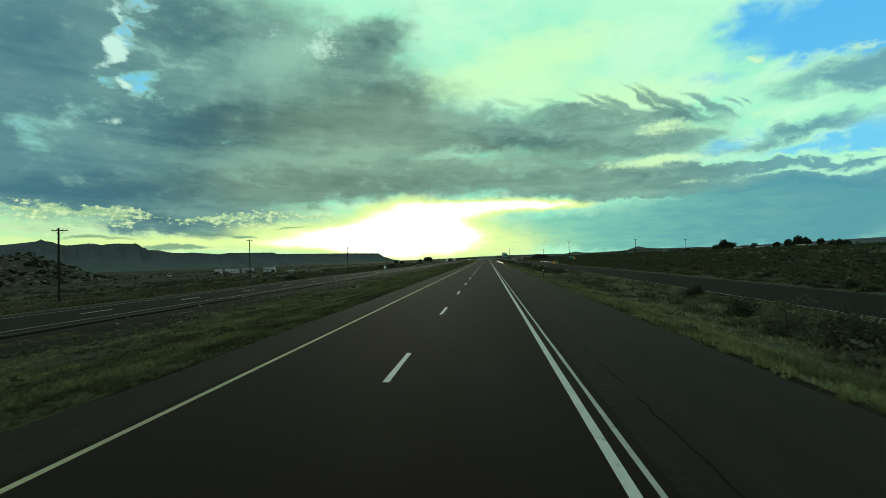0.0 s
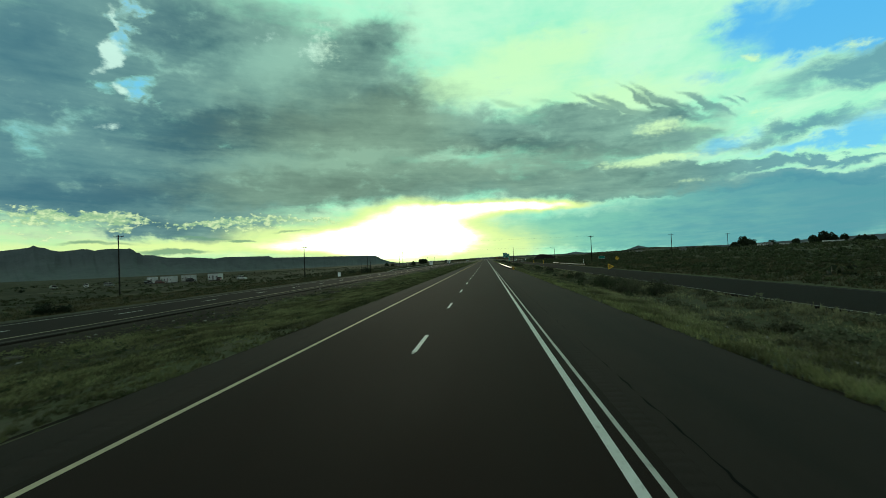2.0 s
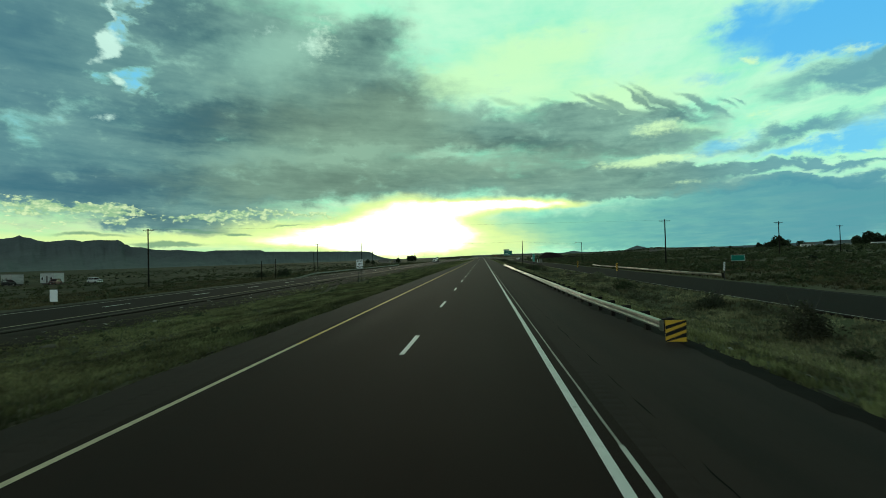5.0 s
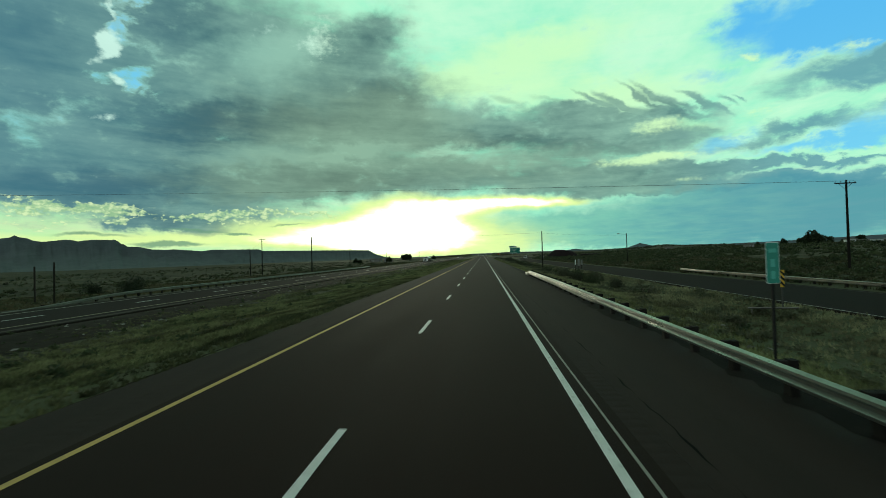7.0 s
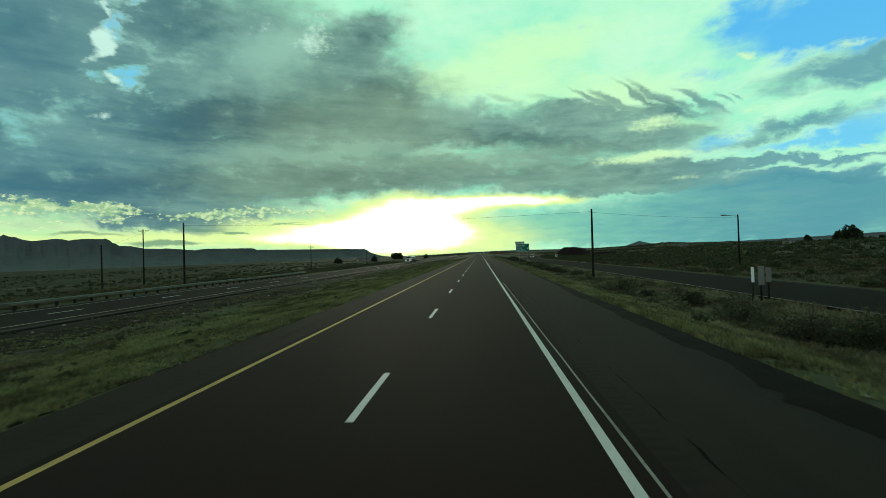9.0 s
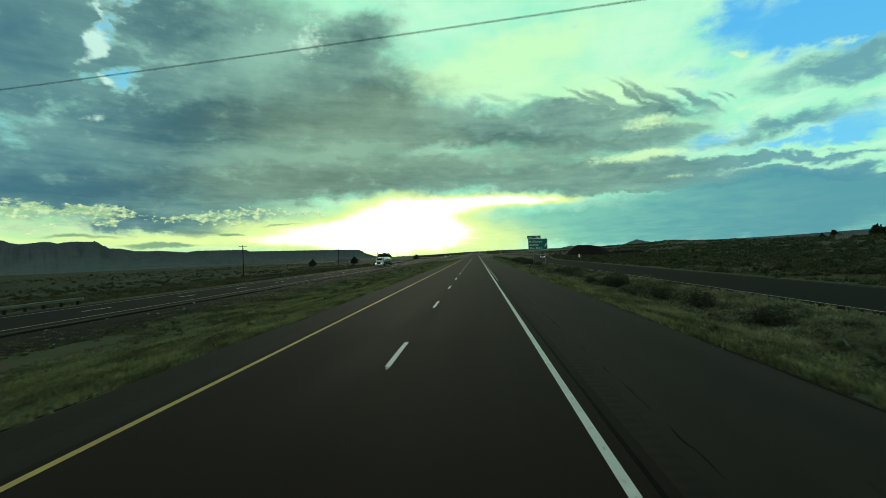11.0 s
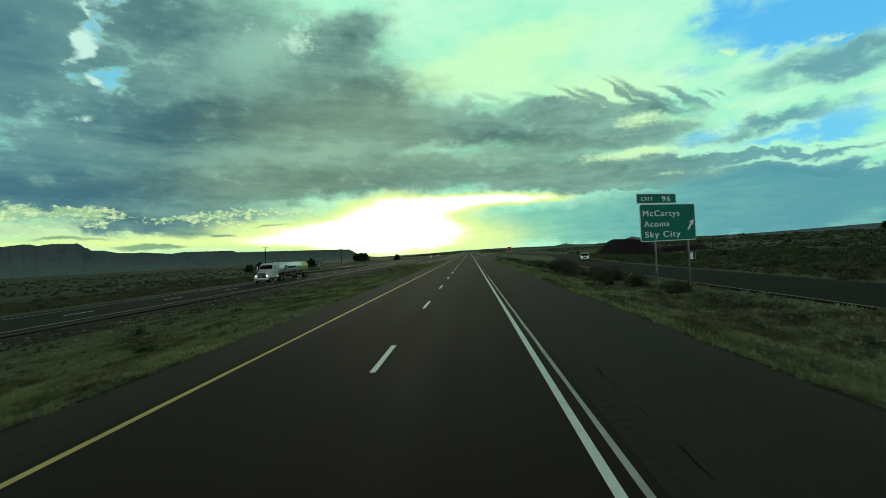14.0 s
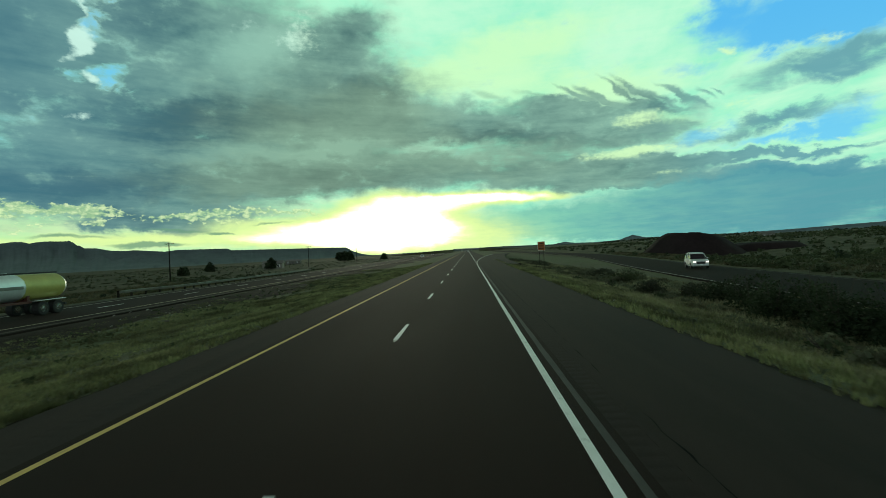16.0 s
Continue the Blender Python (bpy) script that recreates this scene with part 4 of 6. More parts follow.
def guardrail(x, y0, y1, z, side, label, flare0=0.0, flare1=0.0, spacing=1.905, extra=None, steel=None, sink=0.0, start=0.0, run=9.0, rise=None):
    """Posts with offset blocks and a corrugated rail; flare: how far an end bends away from the road."""
    rail = thing("guardrail", label, "guardrail", pose(x, y0, z))
    length = y1 - y0

    def off(s):
        return -side * (flare0 * ramp01(11 - s, 0, 11) + flare1 * ramp01(s - (length - 11), 0, 11))

    def low(s):
        lift = rise[2] * ramp01(s, rise[0], rise[1]) if rise else 0.0
        return lift - sink * ramp01(s - (length - 7), 0, 7) - start * ramp01(run - s, 0, run)

    n = int(length / spacing)
    pts = [(off(s), s, 0.52 + low(s)) for s in np.linspace(0, length, n * 2 + 1)]
    w_beam(pts, side, "rail", rail, "galvanised corrugated steel rail", steel)
    if extra:
        w_beam([(off(s) - side * 0.012, s, 0.40 + low(s) + 0.10 * (1 - ramp01(s, extra[0] - y0, extra[0] - y0 + 4))) for s in np.linspace(extra[0] - y0, extra[1] - y0, 30)], side, "lower_rail", rail)
    post = block = None
    for i in range(n + 1):
        s = i * spacing
        if post is None:
            post = boxed(-0.075, 0.075, -0.1, 0.1, -0.5, 0.715, bevel=0.008)
            pm, bm_ = bpy.data.meshes.new("post"), bpy.data.meshes.new("block")
            post.to_mesh(pm)
            pm.materials.append(POST_WOOD)
            post.free()
            b = boxed(-0.07, 0.07, -0.09, 0.09, 0.36, 0.70, bevel=0.008)
            b.to_mesh(bm_)
            bm_.materials.append(POST_WOOD)
            b.free()
        o = new("post", pm)
        o.parent = rail
        o.matrix_basis = pose(off(s) - side * 0.235, s, low(s) + random.uniform(-0.02, 0.01), 0, random.uniform(-1.5, 1.5), 0)
        o = new("block", bm_)
        o.parent = rail
        o.matrix_basis = pose(off(s) - side * 0.08, s, low(s))
    for s, e in ((0.0, -1), (length, 1)):
        bm = bmesh.new()
        seg = 8
        ring = [bm.verts.new((off(s) + side * 0.06 * math.cos(a), s + e * 0.16 * math.sin(a), 0)) for a in np.linspace(-math.pi / 2 * 0.9, math.pi / 2 * 1.0, seg)]
        top = [bm.verts.new((v.co.x, v.co.y, 0.675 + low(s))) for v in ring]
        for v in ring:
            v.co.z = 0.365 + low(s)
        for i in range(seg - 1):
            bm.faces.new((ring[i], ring[i + 1], top[i + 1], top[i]))
        part("end_plate", bm, steel or GALV, rail)
    return rail


near_rail = guardrail(7.02, 158, 260, -0.1, -1, "galvanised guardrail on wooden posts along the shoulder", flare0=0.25, flare1=0.15, extra=(221, 259.5), sink=0.4, rise=(55, 80, 0.1))
board = part("end_marker", boxed(-0.28, 0.28, -0.02, 0.0, 0.12, 0.72, bevel=0.01), YELLOW_SIGN, near_rail, "yellow end board with black slanting stripes")
board.location = (0.45, -0.5, 0)
for k in range(3):
    bm = bmesh.new()
    zz = 0.14 + 0.2 * k
    bm.faces.new([bm.verts.new(v) for v in ((-0.28, -0.025, zz + 0.02), (-0.28, -0.025, max(0.12, zz - 0.08)), (0.28, -0.025, min(0.72, zz + 0.12)), (0.28, -0.025, min(0.72, zz + 0.24)))])
    part("stripe", bm, BLACK, board)
guardrail(-34.2, 233, 359, ON_Z - 0.05, 1, "galvanised guardrail on wooden posts beyond the oncoming lanes", flare0=0.0, flare1=0.6, steel=DULL_RAIL, start=0.66, run=17.0)
guardrail(-34.2, 511, 572, ON_Z - 0.05, 1, "galvanised guardrail on wooden posts beyond the oncoming lanes", flare0=2.0, flare1=0.6, steel=DULL_RAIL)
guardrail(30.6, 206, 276, FR_Z - 0.12, -1, "galvanised guardrail beside the frontage road", flare0=0.6, flare1=0.6, steel=DULL_RAIL)


# ------------------------------------------------------------------ poles and wires
def utility_pole(x, y, h, arm=2.4, label="dark wooden utility pole with a crossarm", arms=1, group="utility poles"):
    z = ground_z(x, y)
    p = thing("utility_pole", label, "utility pole", pose(x, y, z, 0, random.uniform(-0.6, 0.6), 0), group)
    part("pole", rod((0, 0, -0.6), (0, 0, h), 0.17, 0.11, 10), WOOD, p)
    for k in range(arms):
        za = h - 0.35 - 0.9 * k
        part("crossarm", boxed(-arm / 2, arm / 2, 0.1, 0.21, za - 0.06, za + 0.06, bevel=0.01), WOOD, p)
        for s in (-1, 1):
            part("brace", rod((0, 0.16, za - 0.75), (s * arm * 0.3, 0.16, za - 0.05), 0.02, seg=5), DARK_STEEL, p)
        for u in (-0.46, -0.2, 0.2, 0.46):
            bm = rod((u * arm, 0.155, za + 0.06), (u * arm, 0.155, za + 0.16), 0.02, 0.02, 6)
            tube(bm, (u * arm, 0.155, za + 0.13), (u * arm, 0.155, za + 0.19), 0.055, 0.04, 8)
            tube(bm, (u * arm, 0.155, za + 0.19), (u * arm, 0.155, za + 0.25), 0.045, 0.02, 8)
            part("insulator", bm, CERAMIC, p)
    if arms == 0:
        part("cap", rod((0, 0, h), (0, 0, h + 0.05), 0.12, 0.03, 10), DARK_STEEL, p)
    return p, z + h


def wire(a, b, sag, name="power_line", thick=0.014):
    n = 24
    bm = bmesh.new()
    rings = []
    for i in range(n + 1):
        t = i / n
        c = Vector(a).lerp(Vector(b), t) - Vector((0, 0, sag * 4 * t * (1 - t)))
        rings.append([bm.verts.new(c + Vector((0, thick * math.cos(k * 2.094), thick * math.sin(k * 2.094)))) for k in range(3)])
    for i in range(n):
        for k in range(3):
            bm.faces.new((rings[i][k], rings[i][(k + 1) % 3], rings[i + 1][(k + 1) % 3], rings[i + 1][k]))
    return tagged(part(name, bm, DARK_STEEL), "thin dark overhead wire between poles", "overhead wire", "overhead wires")


LEFT_LINE = [(-56.0, 62.0, 10.1), (-75.7, 155.5, 13.0), (-67.5, 241.0, 12.0)]
for x, y, hh in LEFT_LINE + [(-72.6, 362.0, 12.3), (-70.0, 463.0, 9.6), (-73.0, 579.0, 10.0), (-74, 690, 10), (-76, 800, 10)]:
    utility_pole(x, y, hh)
utility_pole(-45.0, 333.0, 10.3, arms=0, label="bare dark wooden pole with no crossarm", group="bare poles")
utility_pole(-68.2, 344.5, 8.3, arms=0, label="bare dark wooden pole with no crossarm", group="bare poles")
utility_pole(44.9, 262.0, 10.6, label="tall dark wooden utility pole with a crossarm")
utility_pole(87.4, 292.0, 9.8)
utility_pole(16.7, 323.5, 9.0, arms=0, label="bare dark wooden pole beside the highway", group="bare poles")
utility_pole(130.0, 330.0, 9.6)


def street_lamp(x, y, h):
    z = ground_z(x, y)
    p = thing("street_lamp", "dark pole with a short lamp arm", "street lamp", pose(x, y, z))
    part("pole", rod((0, 0, -0.5), (0, 0, h), 0.14, 0.09, 10), WOOD, p)
    part("arm", rod((0, 0, h - 0.25), (-1.9, 0, h - 0.05), 0.035, 0.03, 8), DARK_STEEL, p)
    head = boxed(-2.4, -1.75, -0.13, 0.13, h - 0.14, h + 0.04, bevel=0.05)
    part("lamp_head", head, SIGN_BACK, p)
    return z + h


street_lamp(39.7, 332.7, 7.5)
left_top, right_top = ground_z(-67.5, 241.0) + 12.0, ground_z(44.9, 262.0) + 10.6
for side in (-1.1, -0.45, 1.1):
    wire((-67.5 + 0.3 * side, 241.0 + side * 0.2, left_top - 0.1), (44.9 + side, 262.1, right_top - 0.1), 0.3, thick=0.007)
wire((-45.0, 333.0, ground_z(-45.0, 333.0) + 9.9), (16.7, 323.5, ground_z(16.7, 323.5) + 8.7), 0.5)
wire((-68.2, 344.5, ground_z(-68.2, 344.5) + 8.0), (-72.6, 362.0, ground_z(-72.6, 362.0) + 11.6), 0.3)
wire((16.7, 323.5, ground_z(16.7, 323.5) + 8.6), (39.7, 332.7, ground_z(39.7, 332.7) + 7.1), 0.25)


# ------------------------------------------------------------------ signs
def glyphs(text, size, spacing):
    cu = bpy.data.curves.new("lettering", "FONT")
    cu.body, cu.size, cu.extrude, cu.space_character = text, size, 0.002, spacing
    tmp = bpy.data.objects.new("lettering", cu)
    me = bpy.data.meshes.new_from_object(tmp)
    bpy.data.objects.remove(tmp)
    return me, max(v.co.x for v in me.vertices)


def writing(text, x, z, size, mat, parent, y=-0.03, width=1.0, bold=0.012, spacing=1.0):
    """Letters one by one along a line that starts at x and is width long."""
    whole = glyphs(text, size, spacing)[1]
    for k, char in enumerate(text):
        if char == " ":
            continue
        me, end = glyphs(char, size, spacing)
        at = glyphs(text[:k + 1], size, spacing)[1] - end
        bm = bmesh.new()
        for i in (-1, 0, 1):
            old = set(bm.verts)
            bm.from_mesh(me)
            for v in bm.verts:
                if v not in old:
                    v.co += Vector((i * bold * size, 0, i * 0.0012))
        f = width / whole
        part("letter", bm, mat, parent).matrix_basis = pose(x + at * f, y, z, 90, 0, 0) @ Matrix.Diagonal((f, 1, 1, 1))


def rounded(x0, x1, z0, z1, r, y0, y1):
    bm = bmesh.new()
    ring = []
    for cx, cz, a0 in ((x1 - r, z1 - r, 0), (x0 + r, z1 - r, 90), (x0 + r, z0 + r, 180), (x1 - r, z0 + r, 270)):
        for k in range(5):
            a = radians(a0 + 22.5 * k)
            ring.append(bm.verts.new((cx + r * math.cos(a), y0, cz + r * math.sin(a))))
    f = bm.faces.new(ring)
    r2 = bmesh.ops.extrude_face_region(bm, geom=[f])
    bmesh.ops.translate(bm, vec=(0, y1 - y0, 0), verts=[v for v in r2["geom"] if isinstance(v, bmesh.types.BMVert)])
    bmesh.ops.recalc_face_normals(bm, faces=bm.faces)
    return bm


def exit_sign():
    s = thing("exit_sign", "large green highway exit sign on two steel posts", "road sign", pose(17.65, 440.0, 0, 0, 0, 24))
    zg = ground_z(17.1, 439.3)
    for x in (-1.37, 1.94):
        bm = boxed(x - 0.06, x + 0.06, 0.06, 0.075, zg - 0.9, 5.3)
        box(bm, x - 0.008, x + 0.008, 0.075, 0.14, zg - 0.9, 5.3)
        box(bm, x - 0.06, x + 0.06, 0.14, 0.155, zg - 0.9, 5.3)
        part("post", bm, GALV, s, "grey steel post")
    for x0, x1, z0, z1, r in ((-2.82, 2.68, 2.59, 5.42, 0.16), (-3.05, 0.8, 5.46, 6.22, 0.06)):
        p = part("panel", rounded(x0, x1, z0, z1, r, -0.005, 0.03), WHITE_SHEET, s, "white-bordered panel")
        part("face", rounded(x0 + 0.05, x1 - 0.05, z0 + 0.05, z1 - 0.05, r - 0.04, -0.012, -0.004), GREEN_SIGN, p, "green reflective face")
        for k in (0.25, 0.75):
            part("stiffener", boxed(x0 + 0.15, x1 - 0.15, 0.03, 0.06, z0 + (z1 - z0) * k - 0.03, z0 + (z1 - z0) * k + 0.03), SIGN_BACK, p)
    y = -0.02
    for text, x, z, size, width in (("EXIT", -2.65, 5.68, 0.40, 1.15), ("96", -0.65, 5.62, 0.58, 0.86), ("McCartys", -2.6, 4.5, 0.64, 3.65), ("Acoma", -2.48, 3.7, 0.64, 2.48), ("Sky City", -2.46, 2.9, 0.64, 3.5)):
        writing(text, x, z, size, WHITE_SHEET, s, y, width, spacing=1.16)
    bm = bmesh.new()
    a = radians(52)
    ux, uz = Vector((math.cos(a), 0, math.sin(a))), Vector((-math.sin(a), 0, math.cos(a)))
    pts = [(-0.5, -0.09), (0.1, -0.09), (0.06, -0.27), (0.52, 0), (0.06, 0.27), (0.1, 0.09), (-0.5, 0.09)]
    f = bm.faces.new([bm.verts.new(Vector((2.16, y - 0.002, 3.8)) + ux * p + uz * q) for p, q in pts])
    f.normal_update()
    if f.normal.y > 0:
        f.normal_flip()
    part("arrow", bm, WHITE_SHEET, s, "white arrow")


exit_sign()


def diamond_sign(x, y, zc, size):
    s = thing("warning_sign", "yellow diamond warning sign on a thin post", "road sign", pose(x, y, 0))
    part("post", rod((0, 0.03, ground_z(x, y) - 0.3), (0, 0.03, zc + 0.3), 0.03, seg=6), WOOD, s)
    for name, k, y0, mat in (("rim", 1.0, 0.0, BLACK), ("plate", 0.94, -0.006, YELLOW_SIGN)):
        bm = rounded(-size / 2 * k, size / 2 * k, -size / 2 * k, size / 2 * k, 0.06, y0, y0 + 0.006)
        bmesh.ops.transform(bm, matrix=pose(0, 0, zc) @ pose(0, 0, 0, 0, 45, 0), verts=bm.verts)
        part(name, bm, mat, s)
    bm = boxed(-0.05, 0.05, -0.012, -0.008, zc - 0.28, zc + 0.15)
    box(bm, -0.05, 0.22, -0.012, -0.008, zc + 0.08, zc + 0.16)
    part("symbol", bm, BLACK, s, "black arrow symbol")


diamond_sign(32.1, 173.7, 1.3, 0.76)


def pennant_sign(x, y):
    z = ground_z(x, y)
    s = thing("pennant_sign", "yellow pennant road sign on a short post", "road sign", pose(x, y, z, 0, 0, -6) @ Matrix.Diagonal((0.66, 0.66, 0.72, 1)))
    part("post", rod((-0.3, 0.03, -0.3), (-0.3, 0.03, 2.75), 0.035, seg=6), WOOD, s)
    bm = bmesh.new()
    ring = [bm.verts.new(v) for v in ((-0.42, 0, 1.9), (0.2, 0, 2.13), (0.75, 0, 2.42), (0.72, 0, 2.5), (-0.38, 0, 3.02), (-0.46, 0, 2.98))]
    f = bm.faces.new(ring)
    ex = bmesh.ops.extrude_face_region(bm, geom=[f])
    bmesh.ops.translate(bm, vec=(0, 0.012, 0), verts=[v for v in ex["geom"] if isinstance(v, bmesh.types.BMVert)])
    bmesh.ops.recalc_face_normals(bm, faces=bm.faces)
    part("plate", bm, YELLOW_SIGN, s)
    for zz, w in ((2.58, 0.5), (2.4, 0.7), (2.24, 0.4)):
        part("bar", boxed(-0.33, -0.33 + w, -0.008, -0.003, zz, zz + 0.07), BLACK, s)


pennant_sign(19.0, 126.6)


def object_marker(x, y, z0, h, pale=YELLOW_SIGN):
    """Upright board with slanting stripes."""
    s = thing("object_marker", "upright hazard board with slanting yellow and black stripes", "marker post", pose(x, y, z0), "hazard boards")
    part("post", boxed(-0.03, 0.03, 0.0, 0.05, -0.4, h), DARK_STEEL, s)
    p = part("board", boxed(-0.115, 0.115, -0.012, -0.002, h - 0.95, h, bevel=0.003), pale, s)
    for k in range(3):
        bm = bmesh.new()
        zz = h - 0.85 + 0.3 * k
        f = bm.faces.new([bm.verts.new(v) for v in ((-0.115, -0.016, zz + 0.14), (0.115, -0.016, zz - 0.1), (0.115, -0.016, zz + 0.05), (-0.115, -0.016, zz + 0.29 if k < 2 else h))])
        f.normal_update()
        if f.normal.y > 0:
            f.normal_flip()
        part("stripe", bm, BLACK, p)


object_marker(18.4, 229.0, -0.6, 1.8)
object_marker(19.2, 207.5, -0.6, 1.8)
object_marker(30.2, 203.0, -0.8, 1.9, WHITE_SHEET)


def delineator(x, y, h=1.1):
    z = ground_z(x, y)
    s = thing("delineator_post", "slim dark roadside marker post with a white reflector", "marker post", pose(x, y, z, 0, random.uniform(-2, 2), 0), "marker posts")
    part("post", boxed(-0.032, 0.032, -0.01, 0.01, -0.3, h, bevel=0.003), DARK_STEEL, s)
    part("reflector", boxed(-0.036, 0.036, -0.02, -0.011, h - 0.19, h - 0.04, bevel=0.003), WHITE_SHEET, s, "white reflector")


for x, y in ((8.7, 58.9), (8.4, 374.8)):
    delineator(x, y)


def river_sign(x, y):
    z = ground_z(x, y)
    s = thing("mile_marker", "narrow upright green marker sign on a dark post", "road sign", pose(x, y, 0, 0, 0, -3))
    part("post", boxed(-0.032, 0.032, 0.0, 0.05, z - 0.3, 2.4), BLACK, s)
    p = part("plate", rounded(-0.155, 0.155, 1.58, 2.62, 0.04, -0.012, -0.004), WHITE_SHEET, s)
    part("face", rounded(-0.145, 0.145, 1.59, 2.605, 0.03, -0.018, -0.012), TEAL_SIGN, p, "green face with pale upright bars")
    for zz, hh, w in ((1.7, 0.2, 0.05), (2.0, 0.2, 0.05), (2.36, 0.1, 0.09)):
        part("bar", boxed(-w, w, -0.023, -0.019, zz, zz + hh), PALE_TEAL, p)


river_sign(9.4, 213.7)


def board_cluster(x, y):
    """Boards seen from behind, on wooden posts."""
    z = -0.3
    for dx, dz0, dz1, w, mat, lab in ((-0.62, 0.55, 1.45, 0.17, WHITE_SHEET, "narrow white reflective board on a dark post"), (0.0, 0.35, 1.5, 0.34, SIGN_BACK, "plain grey back of a sign on a post"), (0.55, 0.5, 1.4, 0.32, SIGN_BACK, "small dull sign back on a post")):
        s = thing("roadside_board", lab, "road sign", pose(x + dx, y + dx * 0.4, z))
        part("post", boxed(-0.05, 0.05, 0.02, 0.1, -0.6, dz1), POST_WOOD, s)
        part("board", boxed(-w / 2, w / 2, -0.01, 0.01, dz0, dz1, bevel=0.004), mat, s)


board_cluster(18.9, 289.0)


def small_sign(x, y, w, h, top, mat, label):
    z = ground_z(x, y)
    s = thing("road_sign", label, "road sign", pose(x, y, z))
    for dx in (-w * 0.3, w * 0.3) if w > 0.8 else (0,):
        part("post", boxed(dx - 0.03, dx + 0.03, 0.01, 0.06, -0.4, top - 0.05), WOOD, s)
    p = part("plate", rounded(-w / 2, w / 2, top - h, top, 0.05, -0.006, 0.01), WHITE_SHEET, s)
    part("face", rounded(-w / 2 + 0.03, w / 2 - 0.03, top - h + 0.03, top - 0.03, 0.04, -0.012, -0.007), mat, p)
    return s, p


small_sign(38.5, 216.6, 1.9, 0.85, 2.3, GREEN_SIGN, "small green sign beside the frontage road")
sg, pl = small_sign(12.4, 527.5, 1.0, 1.25, 3.95, ORANGE_SIGN, "square orange sign on two posts beside the exit")
for k in range(3):
    part("bar", boxed(-0.32, 0.32, -0.018, -0.013, 3.6 - 0.32 * k, 3.72 - 0.32 * k), BLACK, pl)
for x, y, mat in ((35.0, 476.0, WHITE_SHEET), (35.55, 476.4, DARK_STEEL)):
    small_sign(x, y, 0.42, 1.0, 1.45, mat, "narrow white board on a post beside the frontage road" if mat is WHITE_SHEET else "narrow dark board on a post beside the frontage road")

small_sign(-37.0, 185.4, 0.75, 1.1, 1.4, WHITE_SHEET, "small plain white board on a short post")


def keep_off_sign(x, y):
    z = ground_z(x, y)
    s = thing("median_sign", "white sign with black lettering on two posts in the median", "road sign", pose(x, y, 0, 0, 0, -14))
    for dx in (-0.3, 0.3):
        part("post", boxed(dx - 0.03, dx + 0.03, 0.01, 0.07, z - 0.4, 2.45), DARK_STEEL, s)
    p = part("plate", rounded(-0.54, 0.54, 1.2, 2.52, 0.06, -0.006, 0.008), BLACK, s)
    part("face", rounded(-0.52, 0.52, 1.22, 2.5, 0.05, -0.012, -0.007), WHITE_SHEET, p, "white face")
    for text, zz, w in (("KEEP", 2.15, 0.76), ("OFF", 1.75, 0.56), ("MEDIAN", 1.35, 0.9)):
        writing(text, -w / 2, zz, 0.36, BLACK, s, -0.016, w, bold=0.035)


keep_off_sign(-15.4, 212.8)



def bare_post(x, y, top):
    z = ground_z(x, y)
    s = thing("wooden_post", "slim dark wooden post standing in brush", "post", pose(x, y, z, 0, random.uniform(-1, 1), 0), "posts in the brush")
    part("shaft", rod((0, 0, -0.4), (0, 0, top - z), 0.1, 0.085, 8), WOOD, s)
    part("cap", rod((0, 0, top - z), (0, 0, top - z + 0.04), 0.09, 0.05, 8), WOOD, s)


bare_post(-48.2, 252.1, 2.65)
bare_post(-44.0, 250.1, 3.05)

# guard over a culvert between the roads
culvert = thing("culvert_rail", "low weathered pipe rail over a culvert", "guardrail", pose(17.6, 228.5, -1.28))
part("rail", rod((-1.3, 0, 0.5), (1.3, 0, 0.44), 0.05, seg=8), DULL_RAIL, culvert)
for dx in (-1.1, 0.0, 1.1):
    part("post", rod((dx, 0, -0.5), (dx, 0, 0.46), 0.035, seg=8), DULL_RAIL, culvert)


# ------------------------------------------------------------------ vehicles
def wheel(x, y, r, w, parent, rim=CHROME):
    ob = new("wheel")
    bm = bmesh.new()
    for r0, r1, x0, x1 in ((r * 0.93, r, -w / 2, -w / 2 + 0.03), (r, r, -w / 2 + 0.03, w / 2 - 0.03), (r, r * 0.93, w / 2 - 0.03, w / 2)):
        bmesh.ops.create_cone(bm, cap_ends=True, segments=20, radius1=r0, radius2=r1, depth=x1 - x0, matrix=pose((x0 + x1) / 2, 0, 0, 0, 90, 0))
    t = part("tyre", bm, RUBBER, None)
    bm = bmesh.new()
    bmesh.ops.create_cone(bm, cap_ends=True, segments=16, radius1=r * 0.58, radius2=r * 0.58, depth=w + 0.02, matrix=pose(0, 0, 0, 0, 90, 0))
    bmesh.ops.create_cone(bm, cap_ends=True, segments=10, radius1=r * 0.25, radius2=r * 0.2, depth=w + 0.1, matrix=pose(0, 0, 0, 0, 90, 0))
    k = part("rim", bm, rim, None)
    bpy.data.objects.remove(ob)
    t.parent, t.matrix_basis, t.name = parent, pose(x, y, r), "wheel"
    k.parent = t
    return t


